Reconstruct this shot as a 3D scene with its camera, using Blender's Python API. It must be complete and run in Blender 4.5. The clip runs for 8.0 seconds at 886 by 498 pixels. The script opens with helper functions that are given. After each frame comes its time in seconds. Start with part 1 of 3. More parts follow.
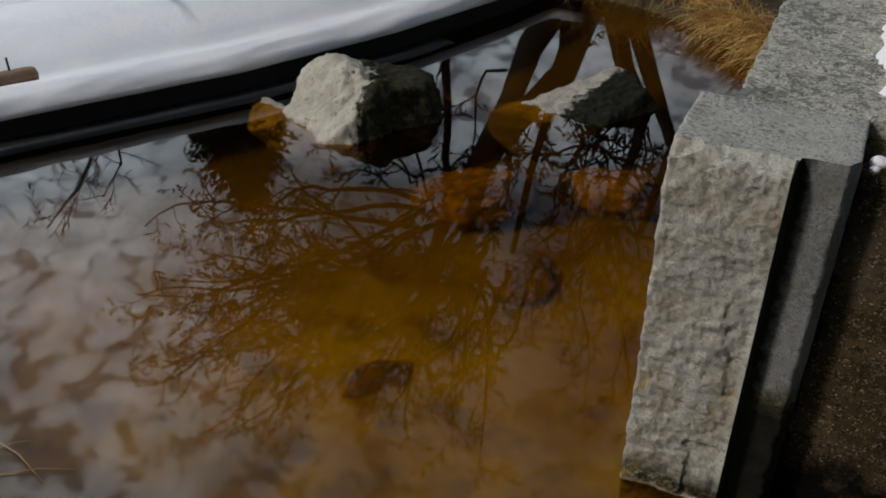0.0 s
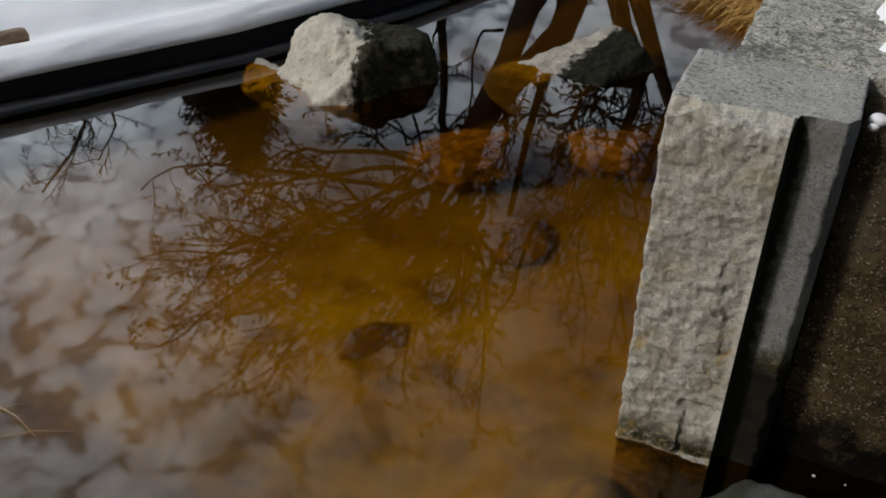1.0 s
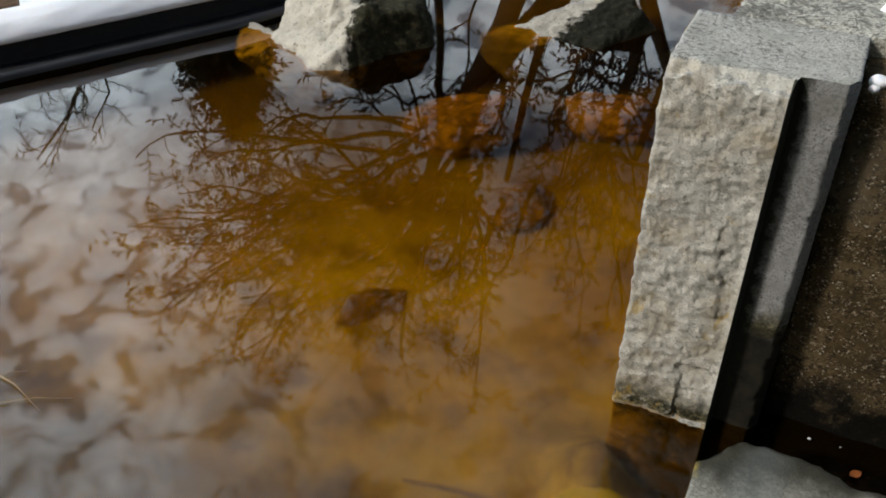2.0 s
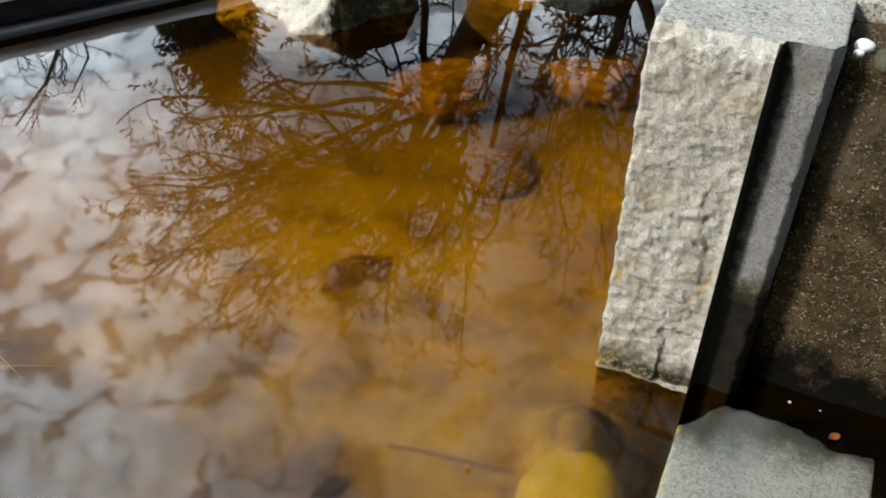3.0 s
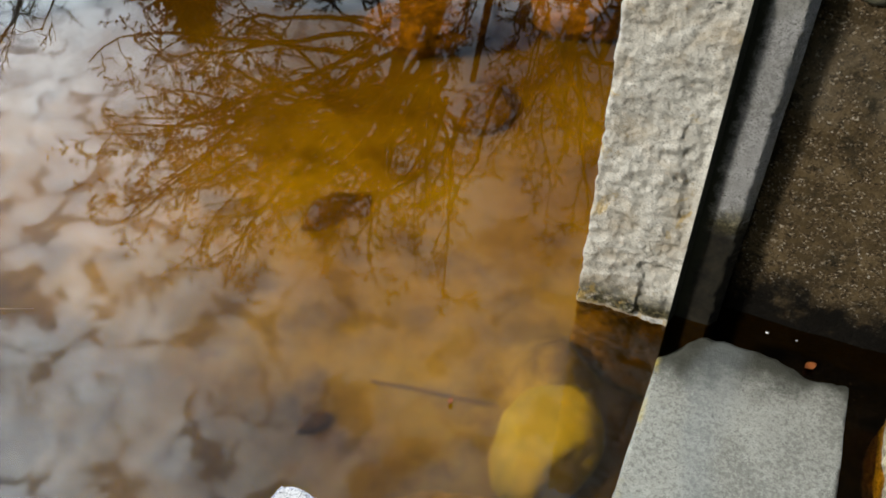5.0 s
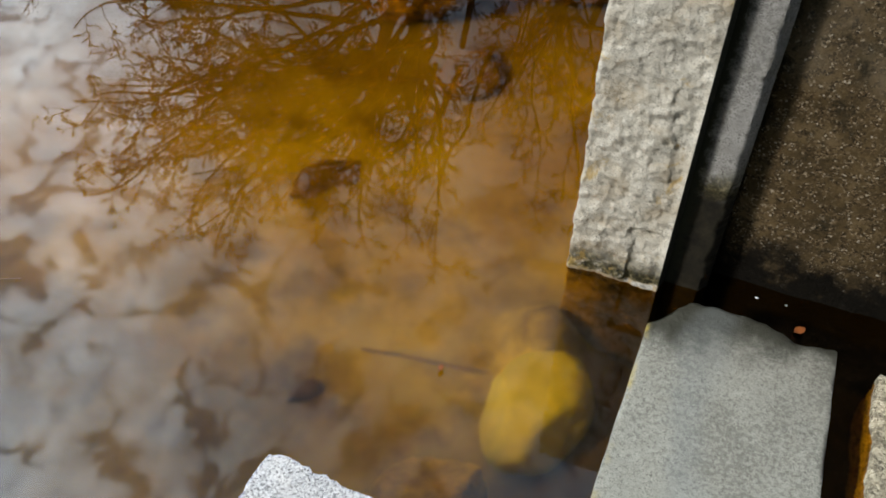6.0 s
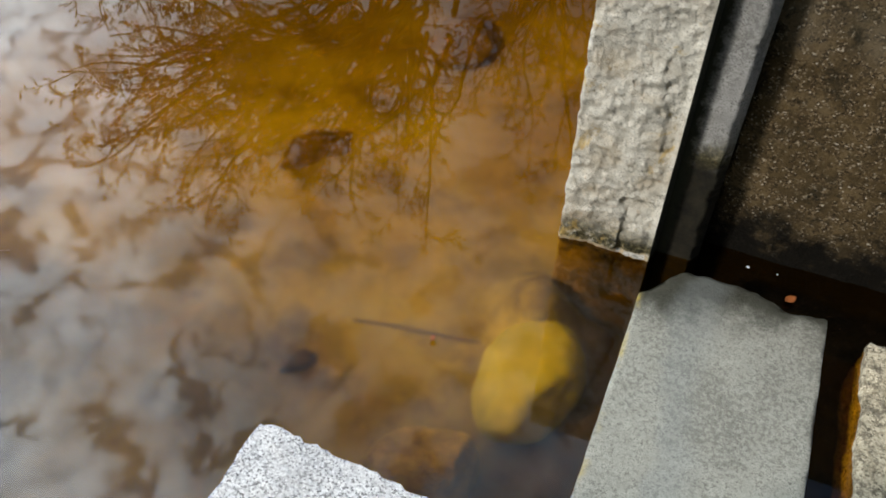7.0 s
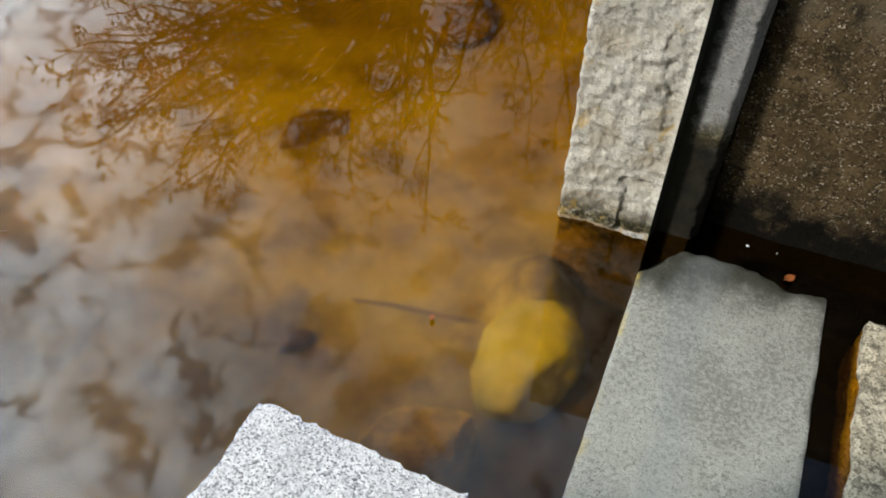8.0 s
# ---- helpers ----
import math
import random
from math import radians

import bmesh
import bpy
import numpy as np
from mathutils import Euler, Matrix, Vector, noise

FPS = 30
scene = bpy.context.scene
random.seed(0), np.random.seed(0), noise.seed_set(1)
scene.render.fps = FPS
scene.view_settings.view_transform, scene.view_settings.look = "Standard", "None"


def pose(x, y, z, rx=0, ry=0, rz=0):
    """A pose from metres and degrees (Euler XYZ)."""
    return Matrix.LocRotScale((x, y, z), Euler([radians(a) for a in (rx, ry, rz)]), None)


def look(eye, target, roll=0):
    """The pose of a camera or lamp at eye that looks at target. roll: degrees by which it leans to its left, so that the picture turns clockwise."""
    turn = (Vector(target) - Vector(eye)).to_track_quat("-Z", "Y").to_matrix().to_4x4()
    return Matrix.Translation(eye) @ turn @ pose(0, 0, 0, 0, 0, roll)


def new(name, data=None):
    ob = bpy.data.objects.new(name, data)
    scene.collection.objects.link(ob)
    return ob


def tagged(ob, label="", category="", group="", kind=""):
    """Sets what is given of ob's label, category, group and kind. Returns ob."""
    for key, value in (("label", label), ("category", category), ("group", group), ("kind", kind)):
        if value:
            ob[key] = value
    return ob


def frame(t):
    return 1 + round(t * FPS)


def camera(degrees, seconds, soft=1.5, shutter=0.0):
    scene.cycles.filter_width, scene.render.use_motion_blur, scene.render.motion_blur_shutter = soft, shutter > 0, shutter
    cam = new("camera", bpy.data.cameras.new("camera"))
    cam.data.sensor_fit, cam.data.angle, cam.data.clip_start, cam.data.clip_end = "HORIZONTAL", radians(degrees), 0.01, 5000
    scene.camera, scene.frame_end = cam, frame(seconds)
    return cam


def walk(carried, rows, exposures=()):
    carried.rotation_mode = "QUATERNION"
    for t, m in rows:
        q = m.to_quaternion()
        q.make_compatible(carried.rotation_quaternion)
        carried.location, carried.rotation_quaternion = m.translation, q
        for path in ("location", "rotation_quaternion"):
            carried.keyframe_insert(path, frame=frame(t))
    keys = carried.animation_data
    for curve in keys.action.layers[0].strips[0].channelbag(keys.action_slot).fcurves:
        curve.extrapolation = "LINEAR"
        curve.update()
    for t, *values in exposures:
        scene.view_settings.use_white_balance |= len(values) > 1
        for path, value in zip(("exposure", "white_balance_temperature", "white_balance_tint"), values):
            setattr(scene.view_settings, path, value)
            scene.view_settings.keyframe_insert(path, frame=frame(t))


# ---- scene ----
# ------------------------------------------------------------ camera
cam = camera(53.84, 8.0, soft=1.8)
# seconds, x, y, z, tilt, lean, turn
PATH = [
    (0, -0.016, -0.025, 2.036, 57.41, 0.29, 2.74),
    (0.5, -0.011, -0.024, 2.033, 56.51, 0.28, 2.61),
    (1, -0.011, -0.018, 2.025, 54.97, 0.48, 2.58),
    (1.5, -0.010, -0.013, 2.018, 53.78, 0.68, 2.61),
    (3, -0.005, -0.004, 2.007, 50.60, -0.01, 1.18),
    (3.5, -0.001, -0.001, 2.000, 49.35, -0.32, 0.45),
    (4, 0.000, 0.000, 2.000, 48.35, -0.49, 0.01),
    (4.5, 0.001, 0.002, 2.000, 47.44, -0.36, -0.15),
    (6, 0.006, 0.013, 1.988, 44.34, -0.51, -1.20),
    (6.5, 0.008, 0.016, 1.979, 43.35, -0.88, -1.81),
    (7, 0.008, 0.016, 1.981, 42.46, -0.88, -1.97),
    (7.5, 0.009, 0.018, 1.981, 41.63, -0.72, -1.88),
    (8, 0.009, 0.018, 1.977, 41.14, -0.82, -2.06),
]
EXPOSURES = [(0, -1.84, 6600, 13), (1.0, -1.56, 6600, 13), (1.6, -1.28, 6600, 12), (3.0, -0.34, 6500, 10), (3.6, -0.32, 6500, 10), (6.0, -0.44, 6500, 10), (8.0, -0.37, 6500, 10)]
walk(cam, [(t, pose(x, y, z, tilt, 0, turn) @ pose(0, 0, 0, 0, 0, -lean)) for t, x, y, z, tilt, lean, turn in PATH], EXPOSURES)

# ------------------------------------------------------------ sky and sun
SUN_ELEVATION, SUN_FROM = 38.0, (-0.93, -0.366)  # the sun stands to the left, a little behind


def build_world():
    world = bpy.data.worlds.new("sky")
    scene.world = world
    world.use_nodes = True
    nt = world.node_tree
    nt.nodes.clear()
    N, L = nt.nodes.new, nt.links.new
    out, mix = N("ShaderNodeOutputWorld"), N("ShaderNodeMixShader")
    clear, cloud = N("ShaderNodeBackground"), N("ShaderNodeBackground")
    sky = N("ShaderNodeTexSky")
    sky.sky_type, sky.sun_disc = "NISHITA", False
    sky.sun_elevation = radians(SUN_ELEVATION)
    sky.sun_rotation = math.atan2(SUN_FROM[0], SUN_FROM[1])
    L(sky.outputs[0], clear.inputs[0])
    clear.inputs[1].default_value = 0.14
    # broken cloud on a layer overhead
    tc, sep = N("ShaderNodeTexCoord"), N("ShaderNodeSeparateXYZ")
    L(tc.outputs["Generated"], sep.inputs[0])

    def op(kind, a, b, c=None):
        m = N("ShaderNodeMath")
        m.operation = kind
        for socket, v in zip(m.inputs, (a, b, c)):
            if v is None:
                continue
            if isinstance(v, (int, float)):
                socket.default_value = v
            else:
                L(v, socket)
        return m.outputs[0]

    def remap(v, a, b, lo, hi):
        r = N("ShaderNodeMapRange")
        r.interpolation_type = "SMOOTHSTEP"
        for name, x in (("From Min", a), ("From Max", b), ("To Min", lo), ("To Max", hi)):
            r.inputs[name].default_value = x
        L(v, r.inputs["Value"])
        return r.outputs[0]

    lift = op("ADD", op("MAXIMUM", sep.outputs[2], 0.0), 0.3)
    flat = N("ShaderNodeCombineXYZ")
    for n in range(2):
        L(op("DIVIDE", sep.outputs[n], lift), flat.inputs[n])

    def cloud_noise(scale, detail, rough, distort):
        t = N("ShaderNodeTexNoise")
        for name, x in (("Scale", scale), ("Detail", detail), ("Roughness", rough), ("Distortion", distort)):
            t.inputs[name].default_value = x
        L(flat.outputs[0], t.inputs["Vector"])
        return t.outputs[0]

    big, cells, wisps = cloud_noise(2.2, 2, 0.5, 0.0), cloud_noise(17.0, 4, 0.55, 0.0), cloud_noise(34.0, 5, 0.6, 0.3)
    both = op("MULTIPLY_ADD", big, 0.45, cells)
    # rounded puffs in two sizes, their outlines frayed, with ragged gaps between them
    fray = N("ShaderNodeTexNoise")
    fray.inputs["Scale"].default_value, fray.inputs["Detail"].default_value = 9.0, 4
    L(flat.outputs[0], fray.inputs["Vector"])
    warp = N("ShaderNodeVectorMath")
    warp.operation, warp.inputs[1].default_value = "MULTIPLY_ADD", (0.17, 0.17, 0.0)
    L(fray.outputs["Color"], warp.inputs[0])
    L(flat.outputs[0], warp.inputs[2])

    def puffs(scale):
        v = N("ShaderNodeTexVoronoi")
        v.feature = "SMOOTH_F1"
        v.inputs["Scale"].default_value, v.inputs["Smoothness"].default_value = scale, 0.4
        L(warp.outputs[0], v.inputs["Vector"])
        return v.outputs["Distance"]

    thin = op("MULTIPLY_ADD", puffs(58.0), 0.40, puffs(26.0))
    ragged = op("MULTIPLY_ADD", wisps, 0.45, op("MULTIPLY_ADD", big, -0.60, thin))
    cover = op("MULTIPLY", remap(ragged, 0.66, 0.98, 1.0, 0.30), remap(ragged, 0.35, 0.75, 1.0, 0.84))
    # thinner cloud over the weir
    parts = N("ShaderNodeSeparateXYZ")
    L(flat.outputs[0], parts.inputs[0])
    slant = op("MULTIPLY_ADD", parts.outputs[1], 0.25, parts.outputs[0])
    sidle = op("MULTIPLY_ADD", big, 0.3, slant)
    aside = op("MULTIPLY", remap(sidle, -0.16, 0.22, 1.0, 0.18), remap(sidle, 0.38, 0.56, 1.0, 0.15))
    veil = op("MAXIMUM", aside, remap(parts.outputs[1], 1.06, 1.25, 0.0, 0.6))
    # the sunlit cloud bank lies over the far bank; the rest of the sky is mostly clear
    bank = N("ShaderNodeVectorMath")
    bank.operation, bank.inputs[1].default_value = "DISTANCE", (-0.35, 0.95, 0)
    L(flat.outputs[0], bank.inputs[0])
    reach = remap(op("MULTIPLY_ADD", big, 0.3, bank.outputs["Value"]), 0.85, 1.35, 1.0, 0.08)
    L(op("MULTIPLY", op("MULTIPLY", cover, veil), reach), mix.inputs[0])
    cloud.inputs[0].default_value = (0.81, 0.925, 1.0, 1)
    L(remap(both, 0.55, 0.95, 5.8, 9.4), cloud.inputs[1])
    L(clear.outputs[0], mix.inputs[1])
    L(cloud.outputs[0], mix.inputs[2])
    L(mix.outputs[0], out.inputs[0])


build_world()
sun = new("sun", bpy.data.lights.new("sun", "SUN"))
sun.data.energy, sun.data.angle, sun.data.color = 4.8, radians(7), (1.0, 0.95, 0.88)
away = Vector((*SUN_FROM, 0)).normalized() * math.cos(radians(SUN_ELEVATION)) + Vector((0, 0, math.sin(radians(SUN_ELEVATION))))
sun.matrix_world = look(away * 20, (0, 0, 0))


# ------------------------------------------------------------ materials
class Mat:
    """A small builder for node materials."""

    def __init__(self, name, rough=0.8, coords="Object"):
        self.m = bpy.data.materials.new(name)
        self.m.use_nodes = True
        self.nt = self.m.node_tree
        self.nt.nodes.clear()
        self.out = self.N("ShaderNodeOutputMaterial")
        self.b = self.N("ShaderNodeBsdfPrincipled")
        self.L(self.b.outputs[0], self.out.inputs[0])
        self.b.inputs["Roughness"].default_value = rough
        self.tc = self.N("ShaderNodeTexCoord").outputs[coords]
        self.height = None

    def N(self, kind):
        return self.nt.nodes.new(kind)

    def L(self, a, b):
        self.nt.links.new(a, b)

    def noise(self, scale, detail=4, rough=0.55, distort=0.0, stretch=None):
        n = self.N("ShaderNodeTexNoise")
        n.inputs["Scale"].default_value, n.inputs["Detail"].default_value = scale, detail
        n.inputs["Roughness"].default_value, n.inputs["Distortion"].default_value = rough, distort
        src = self.tc
        if stretch:
            mp = self.N("ShaderNodeMapping")
            mp.inputs["Scale"].default_value = stretch
            self.L(src, mp.inputs[0])
            src = mp.outputs[0]
        self.L(src, n.inputs["Vector"])
        return n.outputs[0]

    def cells(self, scale):
        v = self.N("ShaderNodeTexVoronoi")
        v.inputs["Scale"].default_value = scale
        self.L(self.tc, v.inputs["Vector"])
        sep = self.N("ShaderNodeSeparateColor")
        self.L(v.outputs["Color"], sep.inputs[0])
        return sep.outputs[0]

    def facets(self, scale):
        """Tilted, broken chips: distances in a warped cell pattern."""
        w = self.N("ShaderNodeTexNoise")
        w.inputs["Scale"].default_value, w.inputs["Detail"].default_value = scale * 0.4, 3
        self.L(self.tc, w.inputs["Vector"])
        add = self.N("ShaderNodeVectorMath")
        add.operation, add.inputs[1].default_value = "MULTIPLY_ADD", (1.6 / scale,) * 3
        self.L(w.outputs["Color"], add.inputs[0])
        self.L(self.tc, add.inputs[2])
        v = self.N("ShaderNodeTexVoronoi")
        v.inputs["Scale"].default_value = scale
        self.L(add.outputs[0], v.inputs["Vector"])
        return v.outputs["Distance"]

    def ramp(self, value, stops, interp="LINEAR"):
        r = self.N("ShaderNodeValToRGB")
        r.color_ramp.interpolation = interp
        e = r.color_ramp.elements
        while len(e) < len(stops):
            e.new(0.5)
        for el, (p, c) in zip(e, stops):
            el.position = p
            el.color = (*c, 1) if len(c) == 3 else c
        self.L(value, r.inputs[0])
        return r.outputs[0]

    def step(self, value, a, b):
        r = self.N("ShaderNodeMapRange")
        r.interpolation_type = "SMOOTHSTEP"
        r.inputs["From Min"].default_value, r.inputs["From Max"].default_value = a, b
        self.L(value, r.inputs["Value"])
        return r.outputs[0]

    def mix(self, fac, a, b, blend="MIX"):
        m = self.N("ShaderNodeMix")
        m.data_type, m.blend_type = "RGBA", blend
        for socket, v in ((m.inputs[0], fac), (m.inputs[6], a), (m.inputs[7], b)):
            if isinstance(v, (int, float)):
                socket.default_value = v
            elif isinstance(v, tuple):
                socket.default_value = (*v, 1)
            else:
                self.L(v, socket)
        return m.outputs[2]

    def math(self, op, a, b):
        m = self.N("ShaderNodeMath")
        m.operation = op
        for s, v in zip(m.inputs, (a, b)):
            if isinstance(v, (int, float)):
                s.default_value = v
            else:
                self.L(v, s)
        return m.outputs[0]

    def axis(self, n):
        s = self.N("ShaderNodeSeparateXYZ")
        self.L(self.tc, s.inputs[0])
        return s.outputs[n]

    def colour(self, c):
        self.L(c, self.b.inputs["Base Color"])

    def bump(self, h, strength, metres):
        n = self.N("ShaderNodeBump")
        n.inputs["Strength"].default_value, n.inputs["Distance"].default_value = strength, metres
        self.L(h, n.inputs["Height"])
        if self.height:
            self.L(self.height, n.inputs["Normal"])
        self.height = n.outputs[0]
        self.L(self.height, self.b.inputs["Normal"])


def granite(name, light, mid, dark, contrast, stain, stain_at, grain=260, bump=0.5, rough=0.85, lichen=None, sunk=0.0, blot=1.0, pepper=0.0, wide=0.015, wet_end=False, moss_shade=None, hackle=0.0):
    m = Mat(name, rough)
    speck = m.ramp(m.cells(grain), [(0.0, dark), (contrast, mid), (min(contrast + 0.35, 0.9), light), (1.0, tuple(min(1, 1.1 * c) for c in light))])
    soft = m.mix(m.math("MULTIPLY", m.step(m.noise(28, 5), 0.35, 0.7), blot), speck, mid)
    col = m.mix(m.math("MULTIPLY", m.step(m.noise(stain_at, 6, 0.65, 0.4), 0.45, 0.68), 0.75 * blot), soft, stain)
    if pepper:  # black lichen in specks, thicker in patches
        patch = m.math("ADD", m.noise(75 if grain > 200 else 34, 5, 0.7), m.math("MULTIPLY", m.noise(5, 4, 0.6), 0.5))
        col = m.mix(m.math("MULTIPLY", m.step(patch, 0.76, 0.84), pepper), col, tuple(0.16 * v for v in mid))
    if wet_end:  # the end that dips into the water is soaked and slimed
        soak = m.math("ADD", m.math("SUBTRACT", m.axis(1), m.math("MULTIPLY", m.axis(0), 0.25)), m.math("MULTIPLY", m.noise(9, 5, 0.65), 0.30))
        col = m.mix(m.math("MULTIPLY", m.step(soak, 0.65, 0.80), 0.9), col, (0.032, 0.032, 0.022))
        algae = m.math("ADD", m.axis(0), m.math("MULTIPLY", m.noise(6, 5, 0.65), 0.10))
        col = m.mix(m.math("MULTIPLY", m.step(algae, -0.19, -0.22), m.step(m.noise(7, 4, 0.6), 0.47, 0.60)), col, (0.36, 0.27, 0.05))
        # a darker, bluish-grey band runs along the slab
        grey_band = m.math("ADD", m.axis(0), m.math("MULTIPLY", m.noise(2.5, 4, 0.6), 0.3))
        col = m.mix(m.math("MULTIPLY", m.math("MULTIPLY", m.step(grey_band, 0.0, 0.05), m.step(grey_band, 0.17, 0.08)), 0.30), col, (0.20, 0.22, 0.22))
    if sunk:  # moss at the water line; below it the murky water's dimming put into colour
        line = m.math("ADD", m.axis(2), m.math("MULTIPLY", m.noise(16, 5), 0.07))
        moss = m.ramp(m.noise(60, 6, 0.75), [(0.40, (0.012, 0.012, 0.006)), (0.52, (0.07, 0.062, 0.028)), (0.66, (0.22, 0.19, 0.11))])
        col = m.mix(m.math("MULTIPLY", m.step(line, sunk + 0.19, sunk + 0.07), m.step(m.noise(22, 6, 0.75), 0.34, 0.50)), col, moss)
        # the rebate has a blacker foot that reaches above the water
        col = m.mix(m.step(line, sunk + 0.03 + wide, sunk + 0.03), col, m.ramp(m.noise(20, 6, 0.7), [(0.35, (0.005, 0.0045, 0.003)), (0.65, (0.022, 0.019, 0.011))] if moss_shade else [(0.38, (0.010, 0.008, 0.004)), (0.62, (0.07, 0.05, 0.02))]))
        if hackle:  # silt coats the outer side of the foot
            coat = m.math("ADD", m.axis(0), m.math("MULTIPLY", m.noise(9, 5, 0.65), 0.16))
            col = m.mix(m.math("MULTIPLY", m.step(coat, 0.04, -0.12), m.step(line, sunk + 0.02, sunk - 0.02)), col, (0.24, 0.19, 0.065))
        if hackle:  # a pale line of dried scum at the water's level
            rim = m.math("ADD", m.axis(2), m.math("MULTIPLY", m.math("SUBTRACT", m.noise(12, 4), 0.5), 0.012))
            col = m.mix(m.math("MULTIPLY", m.math("MULTIPLY", m.step(rim, sunk - 0.004, sunk), m.step(rim, sunk + 0.014, sunk + 0.009)), 0.8), col, (0.40, 0.33, 0.22))
    if moss_shade:  # moss by the slot, with the groove's shade put into its darkness
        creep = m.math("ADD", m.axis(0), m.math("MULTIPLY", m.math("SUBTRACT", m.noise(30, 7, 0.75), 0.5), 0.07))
        col = m.mix(m.step(creep, moss_shade + 0.018, moss_shade - 0.012), col, (0.022, 0.024, 0.014))
    if lichen:
        col = m.mix(m.math("MULTIPLY", m.step(m.noise(8, 6, 0.65, 0.6), 0.58, 0.68), 0.75), col, lichen)
    m.colour(col)
    m.b.inputs["Specular IOR Level"].default_value = 0.25
    if hackle:  # small conchoidal facets of a split face
        m.bump(m.facets(30), hackle, 0.012)
        m.bump(m.facets(85), hackle * 0.8, 0.004)
    m.bump(m.noise(45, 6, 0.7), bump, 0.008)
    m.bump(m.noise(150, 4, 0.7), bump, 0.003)
    m.bump(m.cells(grain), bump * 0.4, 0.002)
    return m


M_FACE = granite("split_granite", (0.585, 0.566, 0.495), (0.488, 0.472, 0.408), (0.266, 0.255, 0.216), 0.25, (0.38, 0.30, 0.185), 5, 300, 0.8, 0.9, (0.46, 0.32, 0.10), -0.29, 0.8, 0.10, hackle=0.45).m
M_CUT = granite("sawn_granite", (0.480, 0.468, 0.424), (0.360, 0.352, 0.312), (0.128, 0.128, 0.112), 0.3, (0.29, 0.29, 0.25), 11, 300, 0.6, 0.85, None, 0.0, 0.8, 0.6).m
M_COPING = granite("coping_granite", (0.581, 0.563, 0.484), (0.396, 0.383, 0.326), (0.088, 0.088, 0.070), 0.38, (0.27, 0.265, 0.20), 12, 170, 1.0, 0.9, None, 0.0, 0.5, 0.6, hackle=0.7).m
M_FRESH = granite("speckled_granite", (0.704, 0.695, 0.686), (0.475, 0.466, 0.462), (0.088, 0.084, 0.084), 0.33, (0.42, 0.40, 0.38), 9, 470, 0.9, 0.8, None, 0.0, 0.35).m
M_SILL = granite("sill_granite", (0.326, 0.322, 0.277), (0.266, 0.264, 0.225), (0.118, 0.114, 0.097), 0.22, (0.245, 0.24, 0.20), 5.5, 340, 0.6, 0.5, None, 0.0, 0.65, 0.38, 0.015, True).m
M_APRON = granite("apron_granite", (0.60, 0.54, 0.40), (0.40, 0.35, 0.25), (0.10, 0.085, 0.06), 0.35, (0.24, 0.20, 0.12), 9, 190, 1.0, 0.9, None, 0.0, 0.5, 0.6, hackle=0.6).m
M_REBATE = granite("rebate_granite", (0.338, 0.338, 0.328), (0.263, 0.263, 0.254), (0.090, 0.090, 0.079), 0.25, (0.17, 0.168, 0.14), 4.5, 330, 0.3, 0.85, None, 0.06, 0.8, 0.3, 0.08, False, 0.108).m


def concrete():
    m = Mat("weathered_concrete", 0.75)
    c = m.ramp(m.noise(7, 6, 0.65), [(0.3, (0.035, 0.028, 0.016)), (0.5, (0.085, 0.060, 0.028)), (0.7, (0.17, 0.125, 0.065))])
    pebbles = m.ramp(m.cells(210), [(0.0, (0.02, 0.016, 0.010)), (0.5, (0.075, 0.052, 0.026)), (0.85, (0.16, 0.118, 0.066)), (0.97, (0.34, 0.29, 0.21)), (1.0, (0.5, 0.46, 0.38))])
    c = m.mix(m.step(m.noise(40, 4), 0.38, 0.62), c, pebbles)
    c = m.mix(m.math("MULTIPLY", m.step(m.noise(1.7, 5, 0.6), 0.50, 0.70), 0.4), c, (0.20, 0.18, 0.14))
    grime = m.step(m.noise(13, 7, 0.75), 0.52, 0.66)
    c = m.mix(m.math("MULTIPLY", grime, 0.8), c, (0.016, 0.015, 0.010))
    c = m.mix(m.math("MULTIPLY", m.step(m.noise(3.2, 5, 0.6), 0.56, 0.7), 0.8), c, (0.03, 0.03, 0.018))
    wet = m.step(m.math("ADD", m.axis(2), m.math("MULTIPLY", m.noise(7, 6, 0.7), 0.5)), 0.22, 0.05)
    c = m.mix(m.math("MULTIPLY", wet, 0.97), c, (0.005, 0.0048, 0.004))
    m.colour(c)
    m.b.inputs["Specular IOR Level"].default_value = 0.06
    m.L(m.math("SUBTRACT", 0.85, m.math("MULTIPLY", wet, 0.2)), m.b.inputs["Roughness"])
    m.bump(m.noise(70, 5, 0.7), 0.9, 0.008)
    m.bump(m.cells(170), 0.8, 0.004)
    return m.m


def snow():
    m = Mat("old_snow", 0.6)
    c = m.ramp(m.noise(2.2, 5, 0.6), [(0.3, (0.84, 0.86, 0.90)), (0.6, (0.92, 0.93, 0.95))])
    m.colour(m.mix(m.math("MULTIPLY", m.step(m.noise(1.6, 7, 0.7, 0.8), 0.5, 0.68), 0.2), c, (0.60, 0.61, 0.63)))
    m.b.inputs["Subsurface Weight"].default_value = 0.25
    m.b.inputs["Subsurface Radius"].default_value = (0.02, 0.025, 0.03)
    m.bump(m.noise(30, 6, 0.6), 0.4, 0.012)
    m.bump(m.noise(220, 3, 0.6), 0.3, 0.002)
    return m.m


